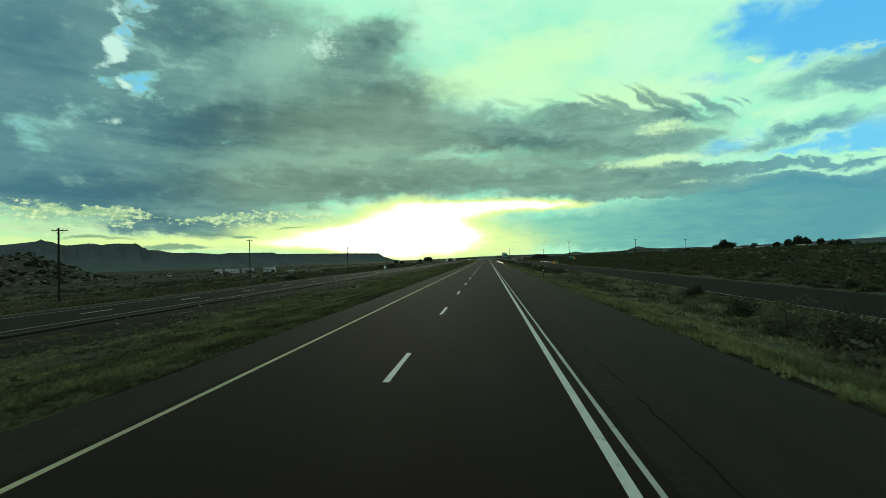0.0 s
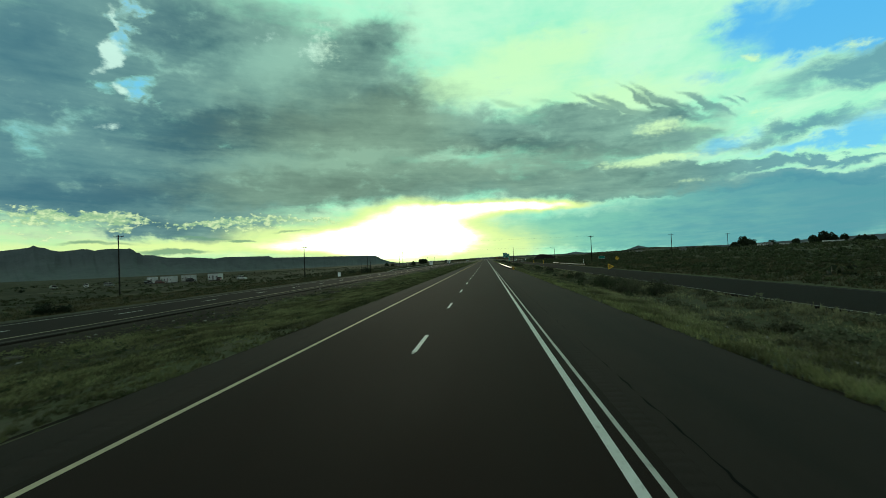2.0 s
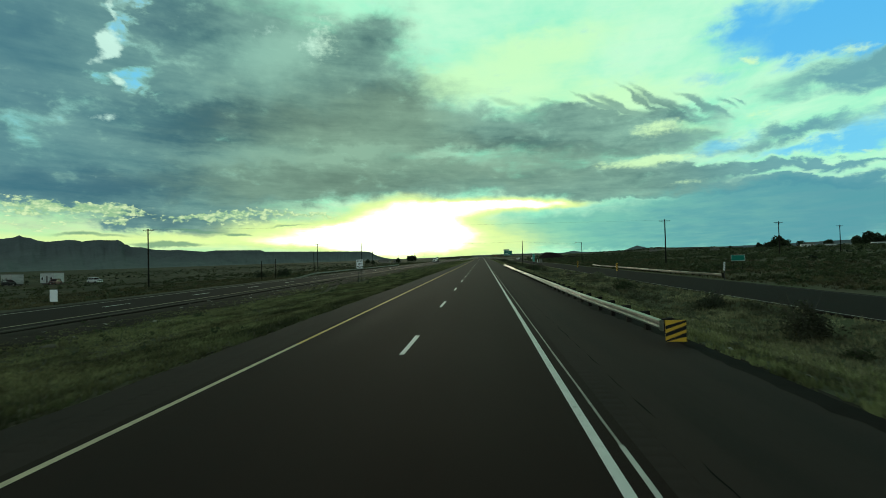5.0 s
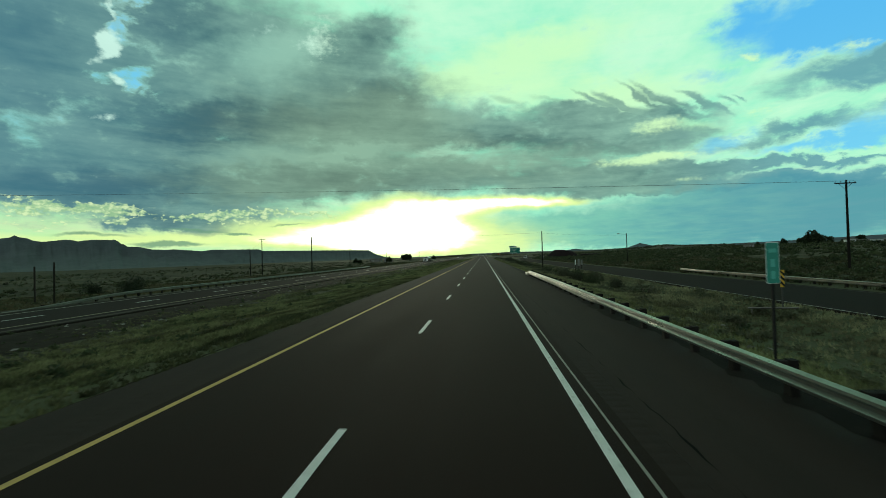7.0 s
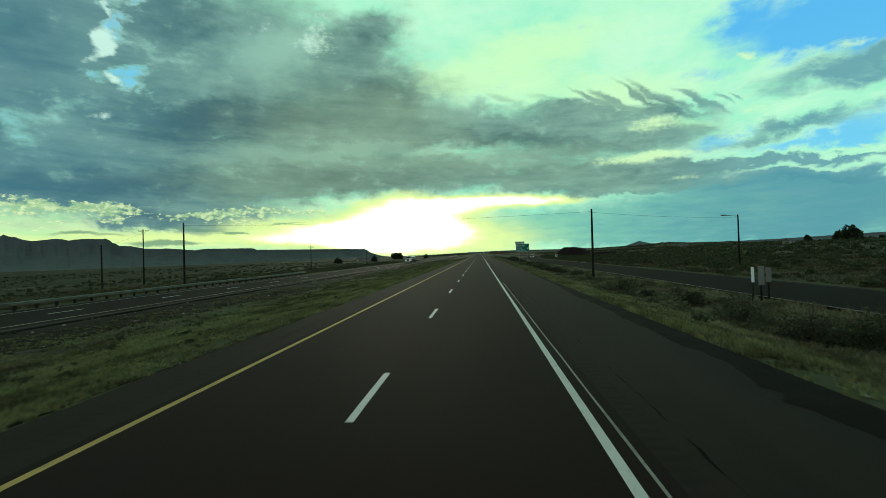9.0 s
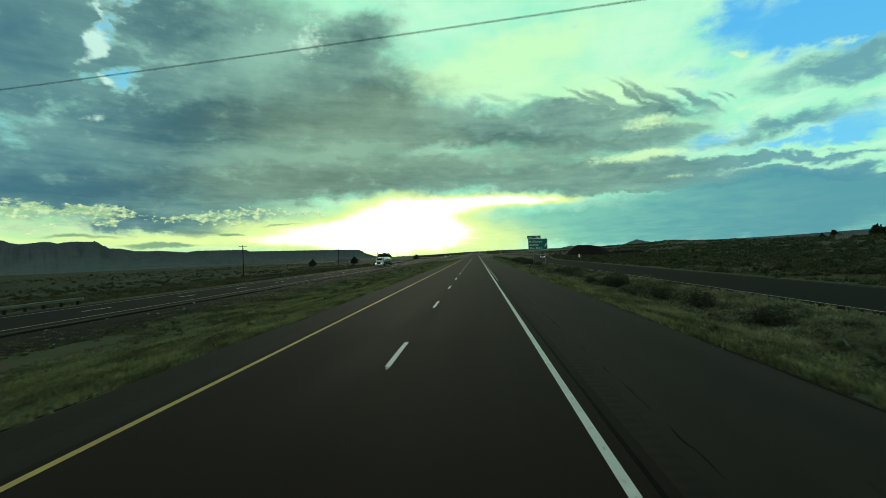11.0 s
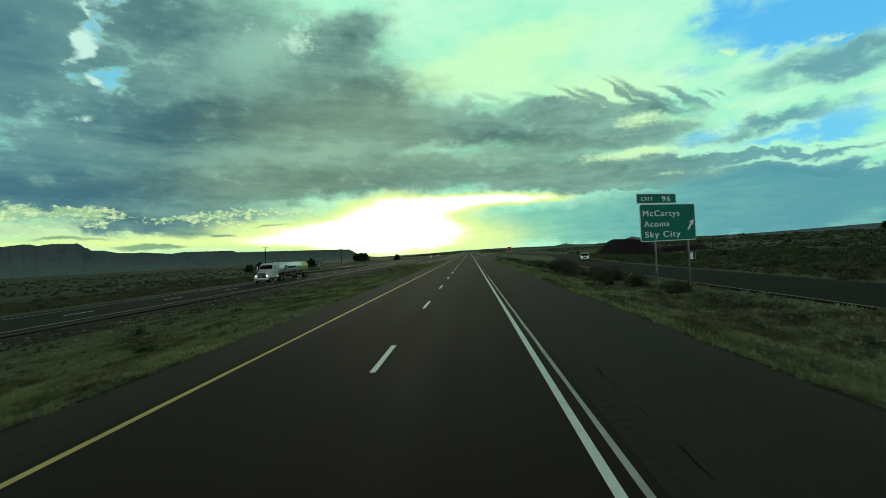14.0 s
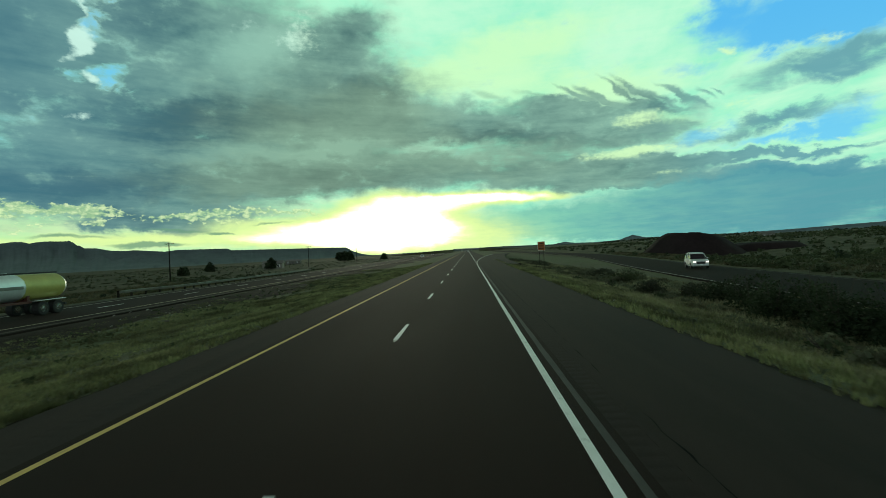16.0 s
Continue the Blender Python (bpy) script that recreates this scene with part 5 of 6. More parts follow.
def sections(rows, mat, name, parent, label=""):
    """A body through cross-sections: y, then (x, z) of one half from the bottom middle to the top middle."""
    verts, faces = [], []
    n = len(rows[0][1])
    for y, half in rows:
        ring = [(x, y, z) for x, z in half] + [(-x, y, z) for x, z in reversed(half)]
        verts += ring
    k = 2 * n
    for i in range(len(rows) - 1):
        for j in range(k):
            faces.append((i * k + j, i * k + (j + 1) % k, (i + 1) * k + (j + 1) % k, (i + 1) * k + j))
    faces.append(tuple(range(k - 1, -1, -1)))
    faces.append(tuple((len(rows) - 1) * k + j for j in range(k)))
    bm = bmesh.new()
    vs = [bm.verts.new(v) for v in verts]
    for f in faces:
        bm.faces.new([vs[i] for i in f])
    bmesh.ops.remove_doubles(bm, verts=bm.verts, dist=0.001)
    bmesh.ops.recalc_face_normals(bm, faces=bm.faces)
    return part(name, bm, mat, parent, label)


def tank_truck(x, y, z):
    t = thing("tank_truck", "white tractor with a long polished steel tank trailer", "truck", pose(x, y, z))
    hood = lambda w, lo, hi: [(0, lo), (w, lo), (w, hi - 0.25), (w * 0.86, hi - 0.04), (0, hi)]
    sections([(0.25, hood(0.72, 0.75, 1.55)), (0.5, hood(0.82, 0.7, 1.68)), (1.6, hood(0.98, 0.8, 1.85)), (1.9, hood(1.02, 0.8, 1.92))], CAR_WHITE, "hood", t)
    sections([(1.9, hood(1.12, 0.75, 2.0)), (2.35, hood(1.16, 0.75, 2.78)), (2.6, hood(1.16, 0.75, 2.9)), (3.9, hood(1.18, 0.75, 3.05)), (4.0, hood(1.15, 0.75, 3.0))], CAR_WHITE, "cab", t)
    for s in (-1, 1):
        sections([(0.15, [(0, 0.6), (0.2, 0.6), (0.2, 0.9), (0.15, 1.05), (0, 1.1)]), (0.9, [(0, 0.9), (0.24, 0.9), (0.24, 1.2), (0.2, 1.3), (0, 1.32)]), (1.75, [(0, 0.6), (0.22, 0.6), (0.22, 0.9), (0.18, 1.0), (0, 1.05)])], CAR_WHITE, "fender", t).matrix_basis = pose(s * 0.98, 0, 0)
    bm = bmesh.new()
    f = bm.faces.new([bm.verts.new(v) for v in ((-1.04, 1.885, 2.08), (1.04, 1.885, 2.08), (0.93, 2.255, 2.72), (-0.93, 2.255, 2.72))])
    bmesh.ops.solidify(bm, geom=[f], thickness=0.02)
    part("windscreen", bm, GLASS, t, "dark windscreen")
    for s in (-1, 1):
        part("side_window", boxed(s * 1.175 - 0.01, s * 1.175 + 0.01, 2.4, 3.2, 2.0, 2.6), GLASS, t)
        part("headlight", boxed(s * 0.92 - 0.14, s * 0.92 + 0.14, 0.08, 0.2, 0.92, 1.14, bevel=0.03), HEADLIGHT, t, "lit headlight")
        m = part("mirror", boxed(s * 1.45 - 0.1, s * 1.45 + 0.1, 2.0, 2.1, 1.9, 2.55, bevel=0.03), CHROME, t)
        part("bracket", rod((s * 1.15, 2.05, 2.3), (s * 1.42, 2.05, 2.3), 0.02, seg=6), DARK_STEEL, m)
        part("exhaust_stack", rod((s * 0.98, 4.16, 0.9), (s * 0.98, 4.16, 3.0), 0.07, seg=10), CHROME, t)
        part("door", boxed(s * 1.165 - 0.012, s * 1.165 + 0.012, 2.15, 3.3, 0.85, 1.92, bevel=0.008), CAR_WHITE, t)
        part("door_badge", boxed(s * 1.18 - 0.008, s * 1.18 + 0.008, 2.5, 2.85, 1.35, 1.6), BLACK, t)
        part("step", boxed(s * 1.0 - 0.16, s * 1.0 + 0.16, 2.2, 3.2, 0.42, 0.5, bevel=0.02), CHROME, t, "chrome step")
        part("hood_vent", boxed(s * 0.96 - 0.02, s * 0.96 + 0.02, 1.15, 1.55, 1.42, 1.52), DARK_STEEL, t)
        part("fuel_tank", rod((s * 0.85, 2.7, 0.72), (s * 0.85, 4.3, 0.72), 0.32, seg=16), CHROME, t)
        for yy in (0.95, 5.0, 6.3):
            wheel(s * 1.02, yy, 0.5, 0.3 if yy < 1 else 0.55, t)
        for yy in (16.9, 18.2):
            wheel(s * 1.0, yy, 0.5, 0.55, t)
        part("mudguard", boxed(s * 1.0 - 0.3, s * 1.0 + 0.3, 16.2, 18.9, 1.06, 1.1, bevel=0.02), TANK_STEEL, t)
    part("grille", boxed(-0.62, 0.62, 0.14, 0.28, 0.74, 1.56, bevel=0.05), BLACK, t, "dark grille")
    for k in range(5):
        part("grille_bar", boxed(-0.6, 0.6, 0.12, 0.145, 0.84 + 0.15 * k, 0.865 + 0.15 * k), CHROME, t)
    part("bumper", boxed(-1.18, 1.18, -0.05, 0.2, 0.35, 0.72, bevel=0.05), CHROME, t, "chrome bumper")
    part("sun_visor", boxed(-1.0, 1.0, 2.1, 2.4, 2.68, 2.74, bevel=0.02), CAR_WHITE, t)
    for k in (-0.7, -0.35, 0, 0.35, 0.7):
        part("roof_light", boxed(k - 0.06, k + 0.06, 2.5, 2.6, 2.94, 3.0, bevel=0.02), YELLOW_SIGN, t)
    part("chassis", boxed(-0.42, 0.42, 1.0, 7.2, 0.62, 0.9), DARK_STEEL, t)
    bm = bmesh.new()
    rows = [(5.0, 0.72), (5.06, 0.92), (5.3, 1.06), (19.0, 1.06), (19.3, 0.92), (19.36, 0.72)]
    rings = []
    for yy, r in rows:
        rings.append([bm.verts.new((r * 1.12 * math.cos(a), yy, 2.1 + r * 0.92 * math.sin(a))) for a in np.linspace(0, 2 * math.pi, 28, endpoint=False)])
    for a, b in itertools.pairwise(rings):
        for i in range(28):
            bm.faces.new((a[i], a[(i + 1) % 28], b[(i + 1) % 28], b[i]))
    bm.faces.new(rings[0])
    bm.faces.new(rings[-1])
    bmesh.ops.recalc_face_normals(bm, faces=bm.faces)
    for f in bm.faces:
        f.smooth = len(f.verts) == 4
    tank = part("tank", bm, TANK_STEEL, t, "polished steel tank")
    for s in (-1, 1):
        for y0, lean in ((6.95, -0.14), (7.4, -0.14), (7.85, -0.14)):
            bm = boxed(s * 1.19 - 0.012, s * 1.19 + 0.012, -0.15, 0.15, 1.75, 2.5)
            for v in bm.verts:
                v.co.y += y0 + (lean if v.co.z < 2 else -lean)
            part("mark", bm, BLACK, tank, "black slanting stroke")
        part("mark", boxed(s * 1.19 - 0.012, s * 1.19 + 0.012, 8.5, 12.2, 1.98, 2.32), BLACK, tank, "black bar")
        part("mark", boxed(s * 1.19 - 0.012, s * 1.19 + 0.012, 12.6, 15.4, 2.0, 2.22), SIGN_BACK, tank, "grey bar")
        part("side_rail", boxed(s * 0.95 - 0.05, s * 0.95 + 0.05, 7.4, 16.2, 0.95, 1.1), RED_FRAME, t, "dark red frame rail")
        part("walk_rail", boxed(s * 0.5 - 0.02, s * 0.5 + 0.02, 5.4, 19.0, 3.05, 3.16), DARK_STEEL, t)
    bm = bmesh.new()
    rings = [[bm.verts.new((1.066 * 1.12 * math.cos(a), yy, 2.1 + 1.066 * 0.92 * math.sin(a))) for a in np.linspace(0, 2 * math.pi, 28, endpoint=False)] for yy in (15.6, 17.3, 19.0)]
    for a, b in itertools.pairwise(rings):
        for i in range(28):
            bm.faces.new((a[i], a[(i + 1) % 28], b[(i + 1) % 28], b[i])).smooth = True
    bmesh.ops.recalc_face_normals(bm, faces=bm.faces)
    part("paint_band", bm, GOLD_PAINT, tank, "dull gold band round the tail")
    for yy in (5.3, 8.0, 10.6, 13.2):
        bm = bmesh.new()
        bmesh.ops.create_cone(bm, cap_ends=False, segments=28, radius1=1.075, radius2=1.075, depth=0.06, matrix=Matrix.Translation((0, yy, 2.1)) @ Matrix.Diagonal((1.12, 1, 0.92, 1)) @ pose(0, 0, 0, 90, 0, 0))
        part("seam_band", bm, TANK_STEEL, tank)
    for yy in (7.0, 10.0, 13.0, 16.0):
        part("frame_cradle", boxed(-0.95, 0.95, yy - 0.1, yy + 0.1, 0.95, 1.5), RED_FRAME, t)
    for yy in (9.0, 12.0, 15.0):
        part("hatch", rod((0, yy, 3.0), (0, yy, 3.18), 0.3, seg=14), TANK_STEEL, tank)
    part("pump_box", boxed(-0.9, 0.9, 10.5, 12.5, 0.6, 1.0, bevel=0.03), RED_FRAME, t)
    part("rear_bumper", boxed(-1.1, 1.1, 19.0, 19.15, 0.55, 0.75, bevel=0.02), DARK_STEEL, t)


tank_truck(-30.4, 476.5, ON_Z)


def suv(name, x, y, z, rz, paint, label, lit=True):
    t = thing(name, label, "car", pose(x, y, z, 0, 0, rz))
    low = lambda w, a, b: [(0, a), (w * 0.94, a), (w, a + 0.2), (w, b - 0.12), (w * 0.93, b), (0, b + 0.02)]
    sections([(0.0, low(0.7, 0.38, 0.85)), (0.12, low(0.84, 0.3, 0.95)), (0.5, low(0.92, 0.28, 1.0)), (1.3, low(0.94, 0.28, 1.08)), (3.6, low(0.94, 0.28, 1.12)), (4.5, low(0.9, 0.32, 1.1)), (4.68, low(0.8, 0.42, 1.0))], paint, "body", t)
    top = lambda w, b, r: [(0, b), (0.88, b), (w, (b + r) / 2 + 0.15), (w * 0.93, r - 0.06), (w * 0.8, r), (0, r + 0.02)]
    sections([(1.25, top(0.84, 1.04, 1.12)), (1.95, top(0.8, 1.06, 1.62)), (2.3, top(0.79, 1.06, 1.74)), (4.0, top(0.78, 1.06, 1.74)), (4.5, top(0.78, 1.04, 1.5)), (4.6, top(0.8, 1.0, 1.1))], GLASS, "windows", t, "dark glass")
    sections([(1.98, [(0, 1.64), (0.68, 1.64), (0.7, 1.67), (0, 1.69)]), (2.3, [(0, 1.74), (0.73, 1.71), (0.7, 1.78), (0, 1.8)]), (4.0, [(0, 1.74), (0.73, 1.71), (0.7, 1.78), (0, 1.8)]), (4.4, [(0, 1.6), (0.68, 1.6), (0.66, 1.64), (0, 1.66)])], paint, "roof", t)
    for s in (-1, 1):
        for p, q in (((s * 0.86, 1.3, 1.06), (s * 0.75, 2.0, 1.66)), ((s * 0.885, 2.75, 1.1), (s * 0.78, 2.75, 1.7)), ((s * 0.885, 3.7, 1.1), (s * 0.78, 3.7, 1.7))):
            part("pillar", rod(p, q, 0.045, seg=6), paint, t)
        part("headlight", boxed(s * 0.66 - 0.16, s * 0.66 + 0.16, -0.02, 0.14, 0.7, 0.86, bevel=0.04), HEADLIGHT if lit else CHROME, t)
        part("mirror", boxed(s * 1.0 - 0.1, s * 1.0 + 0.1, 1.55, 1.68, 1.08, 1.24, bevel=0.04), paint, t)
        for yy in (0.92, 3.72):
            wheel(s * 0.84, yy, 0.36, 0.24, t)
    part("grille", boxed(-0.45, 0.45, -0.04, 0.1, 0.55, 0.8, bevel=0.03), DARK_STEEL, t)
    part("bumper", boxed(-0.8, 0.8, -0.08, 0.1, 0.34, 0.52, bevel=0.05), paint, t)
    part("number_plate", boxed(-0.15, 0.15, -0.1, -0.085, 0.4, 0.5), WHITE_SHEET, t)


suv("suv", 28.6, 516.0, FR_Z, -13, CAR_WHITE, "white sport utility vehicle on the frontage road")
suv("car", -26.3, 760.0, ON_Z, 0, CAR_WHITE, "white car far off in the oncoming lanes")
suv("car", -30.1, 905.0, ON_Z, 0, CAR_WHITE, "white car far off in the oncoming lanes")
suv("car", 1.8, 1010.0, 0, 180, CAR_WHITE, "white car far ahead in the same lanes", lit=False)
suv("car", -1.8, 1120.0, 0, 180, CAR_WHITE, "white car far ahead in the same lanes", lit=False)


# ------------------------------------------------------------------ buildings, overpass
def trailer(x, y, rz, length, label, h=3.3, w=2.8):
    z = ground_z(x, y)
    t = thing("trailer_home", label, "trailer", pose(x, y, z, 0, 0, rz), "trailers on the flat")
    part("body", boxed(-length / 2, length / 2, -w / 2, w / 2, 0.45, h, bevel=0.08), SIDING, t)
    part("roof", boxed(-length / 2 - 0.1, length / 2 + 0.1, -w / 2 - 0.1, w / 2 + 0.1, h, h + 0.18, bevel=0.06), ROOFING, t)
    part("skirt", boxed(-length / 2 + 0.3, length / 2 - 0.3, -w / 2 + 0.15, w / 2 - 0.15, -0.3, 0.45), ROOFING, t)
    n = max(2, int(length / 2.2))
    for i in range(n):
        u = -length / 2 + (i + 0.5) * length / n
        if i == n // 2:
            part("door", boxed(u - 0.42, u + 0.42, -w / 2 - 0.04, -w / 2 + 0.02, 0.55, 2.45), ROOFING, t)
        else:
            f = part("window", boxed(u - 0.55, u + 0.55, -w / 2 - 0.04, -w / 2 + 0.02, 1.3, 2.2), WHITE_SHEET, t)
            part("pane", boxed(u - 0.48, u + 0.48, -w / 2 - 0.055, -w / 2 - 0.03, 1.37, 2.13), GLASS, f)


for x, y, rz, l, lab in ((-157.5, 280, -20, 4.0, "small pale travel trailer parked on the flat"), (-149.2, 280, -28, 10.5, "white trailer home with dark windows"), (-140.5, 282, -25, 8.0, "pale grey trailer home on the flat"), (-126.5, 281, -20, 7.0, "low pale trailer standing apart on the flat")):
    trailer(x, y, rz, l, lab)
for x, y, rz, paint, lab in ((-176, 262, 40, CAR_WHITE, "old white car parked on the flat"), (-168, 268, 80, SIGN_BACK, "old grey car parked on the flat"), (-134.0, 276, 70, BLACK, "dark car parked beside the trailers"), (-112, 282, 75, CAR_WHITE, "white car parked apart on the flat"),
                             (-153.2, 273, 65, BLACK, "dark car parked beside the trailers"), (-122.3, 276, 20, RED_FRAME, "rust-red car parked beside the trailers"), (-187, 258, 60, SIGN_BACK, "old grey car parked on the flat"), (-145.5, 272, 85, RED_FRAME, "rust-red car parked beside the trailers")):
    suv("parked_car", x, y, ground_z(x, y), rz, paint, lab, lit=False)


def house(x, y, rz, w, d, h, label):
    z = ground_z(x, y)
    t = thing("house", label, "house", pose(x, y, z, 0, 0, rz), "houses on the rise")
    part("wall", boxed(-w / 2, w / 2, -d / 2, d / 2, -0.5, h), STUCCO, t)
    bm = bmesh.new()
    a = [bm.verts.new(v) for v in ((-w / 2 - 0.4, -d / 2 - 0.4, h), (w / 2 + 0.4, -d / 2 - 0.4, h), (w / 2 + 0.4, d / 2 + 0.4, h), (-w / 2 - 0.4, d / 2 + 0.4, h), (-w / 2 - 0.4, 0, h + d * 0.25), (w / 2 + 0.4, 0, h + d * 0.25))]
    for f in ((0, 1, 5, 4), (2, 3, 4, 5), (1, 2, 5), (3, 0, 4), (3, 2, 1, 0)):
        bm.faces.new([a[i] for i in f])
    part("roof", bm, ROOFING, t)
    for u in (-0.32, 0.3):
        f = part("window", boxed(w * u - 0.6, w * u + 0.6, -d / 2 - 0.05, -d / 2 + 0.02, 1.0, 2.1), WHITE_SHEET, t)
        part("pane", boxed(w * u - 0.5, w * u + 0.5, -d / 2 - 0.07, -d / 2 - 0.04, 1.1, 2.0), GLASS, f)
    part("door", boxed(-0.45, 0.45, -d / 2 - 0.05, -d / 2 + 0.02, 0, 2.05), ROOFING, t)


for x, y, rz, w in ((345, 690, 20, 10), (395, 740, -10, 12), (452, 790, 30, 11), (520, 800, 10, 11), (218, 620, 15, 5), (250, 880, 0, 10), (-120, 760, -10, 11), (-150, 880, 5, 12), (-95, 700, 10, 9)):
    house(x, y, rz, w, 6, 2.7, "low pale house far off among scrub")
for x, y, rz, l in ((318, 652, -10, 8), (352, 668, 20, 12), (425, 705, -15, 12), (455, 730, 10, 10)):
    trailer(x, y, rz, l, "long pale trailer home far off among scrub", h=3.0)

over = tagged(thing("overpass", "pale concrete overpass across the highway far ahead", "bridge", pose(0, 1350, 0)), kind="structure")
part("deck", boxed(-24, 22, -6, 6, 3.7, 4.5, bevel=0.1), CONCRETE, over)
part("parapet", boxed(-24, 22, -6.3, -6.02, 4.2, 5.2, bevel=0.05), CONCRETE, over)
for x in (-9, 9):
    part("pier", boxed(x - 0.8, x + 0.8, -4.5, 4.5, -1, 3.7, bevel=0.1), CONCRETE, over)
for x0, x1 in ((-150, -24), (22, 150)):
    bm = bmesh.new()
    a, b = (x0, x1) if x0 < 0 else (x1, x0)
    vs = [bm.verts.new(v) for v in ((a, -14, -2), (a, 14, -2), (b, 14, -2), (b, -14, -2), (b, -6, 4.4), (b, 6, 4.4))]
    for f in ((0, 1, 2, 3), (3, 2, 5, 4), (0, 3, 4), (1, 5, 2), (0, 4, 5, 1)):
        bm.faces.new([vs[i] for i in f])
    bmesh.ops.recalc_face_normals(bm, faces=bm.faces)
    part("embankment", bm, GROUND, over)


# ------------------------------------------------------------------ plants
def grass(name, count, x0, x1, y0, y1, tall, label, skip=None, mat=GRASS, edge=lambda x: 0.0):
    """Tufts of blades over a strip; they crowd in patches."""
    rng = np.random.default_rng(len(name) + count)
    verts, k = [], 0
    out = []
    while len(out) < count:
        x, y = rng.uniform(x0, x1), rng.uniform(y0, y1)
        p = noise.fractal(Vector((x * 0.22, y * 0.07, 9)), 1.0, 2.0, 3) + edge(x)
        if p + rng.uniform(-0.6, 0.6) < -0.12 or (skip and skip(x, y)):
            continue
        out.append((x, y, ground_z(x, y), tall * (0.55 + 0.6 * rng.random() + 0.5 * max(0, p))))
    o = np.array(out)
    blades = 6
    a = rng.uniform(0, 6.283, (count, blades))
    lean = rng.uniform(0.15, 0.75, (count, blades))
    hh = o[:, 3:4] * rng.uniform(0.6, 1.1, (count, blades))
    bx = o[:, 0:1] + rng.normal(0, 0.07, (count, blades))
    by = o[:, 1:2] + rng.normal(0, 0.07, (count, blades))
    w = 0.02 + 0.026 * rng.random((count, blades))
    c, s = np.cos(a), np.sin(a)
    z = np.repeat(o[:, 2:3], blades, 1) - 0.02
    v = np.stack([np.stack([bx - s * w, by + c * w, z], -1), np.stack([bx + s * w, by - c * w, z], -1), np.stack([bx + c * lean * hh, by + s * lean * hh, z + hh], -1)], 2)
    v = v.reshape(-1, 3)
    return tagged(new(name, soup(name, v, np.arange(len(v)), 3, mat)), label, "grass", kind="stuff")


grass("verge_grass", 45000, ROAD_R + 0.2, 14.2, -2, 570, 0.2, "pale green roadside grass in loose tufts", edge=lambda x: 0.3 - 0.55 * ramp01(x, 10.5, 14.2))
grass("ditch_grass", 62000, 9.5, FR_L - 0.2, -2, 570, 0.22, "pale dry grass in the ditch", mat=DITCH_GRASS, edge=lambda x: 0.3 * ramp01(x, 9.5, 13) - 0.1)
def thin(x, y):
    return noise.noise(Vector((x * 0.35, y * 0.09, 31))) > 0.3


for y0, y1, mat, lab in ((-2, 262, MEDIAN_GRASS, "short dark green grass in the median"), (262, 570, GRASS, "short green grass in the median")):
    grass("median_grass", int(150 * (y1 - y0)), -14.0, ROAD_L - 0.2, y0, y1, 0.13, lab, mat=mat, edge=lambda x: 0.65 * ramp01(x, -14.0, -8.0) - 0.35)
grass("median_dry_grass", 110000, -20.0, -7.0, -2, 570, 0.13, "short dry olive grass in the median", skip=thin, mat=DRY_GRASS, edge=lambda x: 0.6 * ramp01(x, -19.5, -14.0) - 0.2)

grass("field_grass", 64000, FR_R + 1.2, 64.0, -2, 620, 0.3, "dry grass among brush beyond the frontage road", mat=FIELD_GRASS, skip=lambda x, y: x - front_shift(y) < FR_R + 1.2)
grass("field_grass", 52000, -66.0, ON_L - 3.0, -2, 570, 0.28, "dry grass on the flat beyond the oncoming lanes", mat=FIELD_GRASS)


def foliage(rng, n, rx, ry, rz, size, lumps=7):
    """Small leaf clumps gathered in uneven lumps."""
    cen = rng.normal(0, 1, (lumps, 3))
    cen = cen / np.linalg.norm(cen, axis=1)[:, None] * rng.uniform(0.25, 0.75, (lumps, 1))
    cen[:, 2] = np.abs(cen[:, 2]) * 0.9
    who = rng.integers(0, lumps, n)
    d = rng.normal(0, 1, (n, 3))
    d = d / np.linalg.norm(d, axis=1)[:, None] * rng.uniform(0.55, 1.0, (n, 1)) ** 0.5
    p = (cen[who] + d * rng.uniform(0.28, 0.5, lumps)[who][:, None]) * np.array([rx, ry, rz])
    p[:, 2] = np.maximum(p[:, 2], 0.03)
    u = rng.normal(0, 1, (n, 3))
    u /= np.linalg.norm(u, axis=1)[:, None]
    t = np.cross(u, rng.normal(0, 1, (n, 3)))
    t /= np.linalg.norm(t, axis=1)[:, None] + 1e-6
    s = size * rng.uniform(0.6, 1.4, (n, 1))
    q = np.stack([p - u * s - t * s * 0.45, p + u * s * 0.2 - t * s * 0.6, p + u * s, p - u * s * 0.1 + t * s * 0.6], 1)
    return q.reshape(-1, 3)


def scrub(name, count, area, label, mat, rr=(0.35, 0.9), leaves=16, seed=1, clear=None, leaf=0.33):
    """Low desert shrubs over a stretch of land, as one mass."""
    rng = np.random.default_rng(seed)
    out = []
    got = 0
    while got < count:
        x, y = rng.uniform(area[0], area[1]), rng.uniform(area[2], area[3])
        if noise.noise(Vector((x * 0.03, y * 0.03, seed))) + rng.uniform(-0.5, 0.5) < -0.1 or (clear and clear(x, y)):
            continue
        got += 1
        r = rng.uniform(*rr) * (1.0 + max(0.0, abs(x) - 60) * 0.004)
        q = foliage(rng, leaves, r, r, r * rng.uniform(0.6, 1.0), r * leaf, 4 if leaf > 0.3 else 7)
        out.append(q + np.array([x, y, ground_z(x, y) - 0.05]))
    v = np.concatenate(out)
    return tagged(new(name, soup(name, v, np.arange(len(v)), 4, mat)), label, "shrub", kind="stuff")


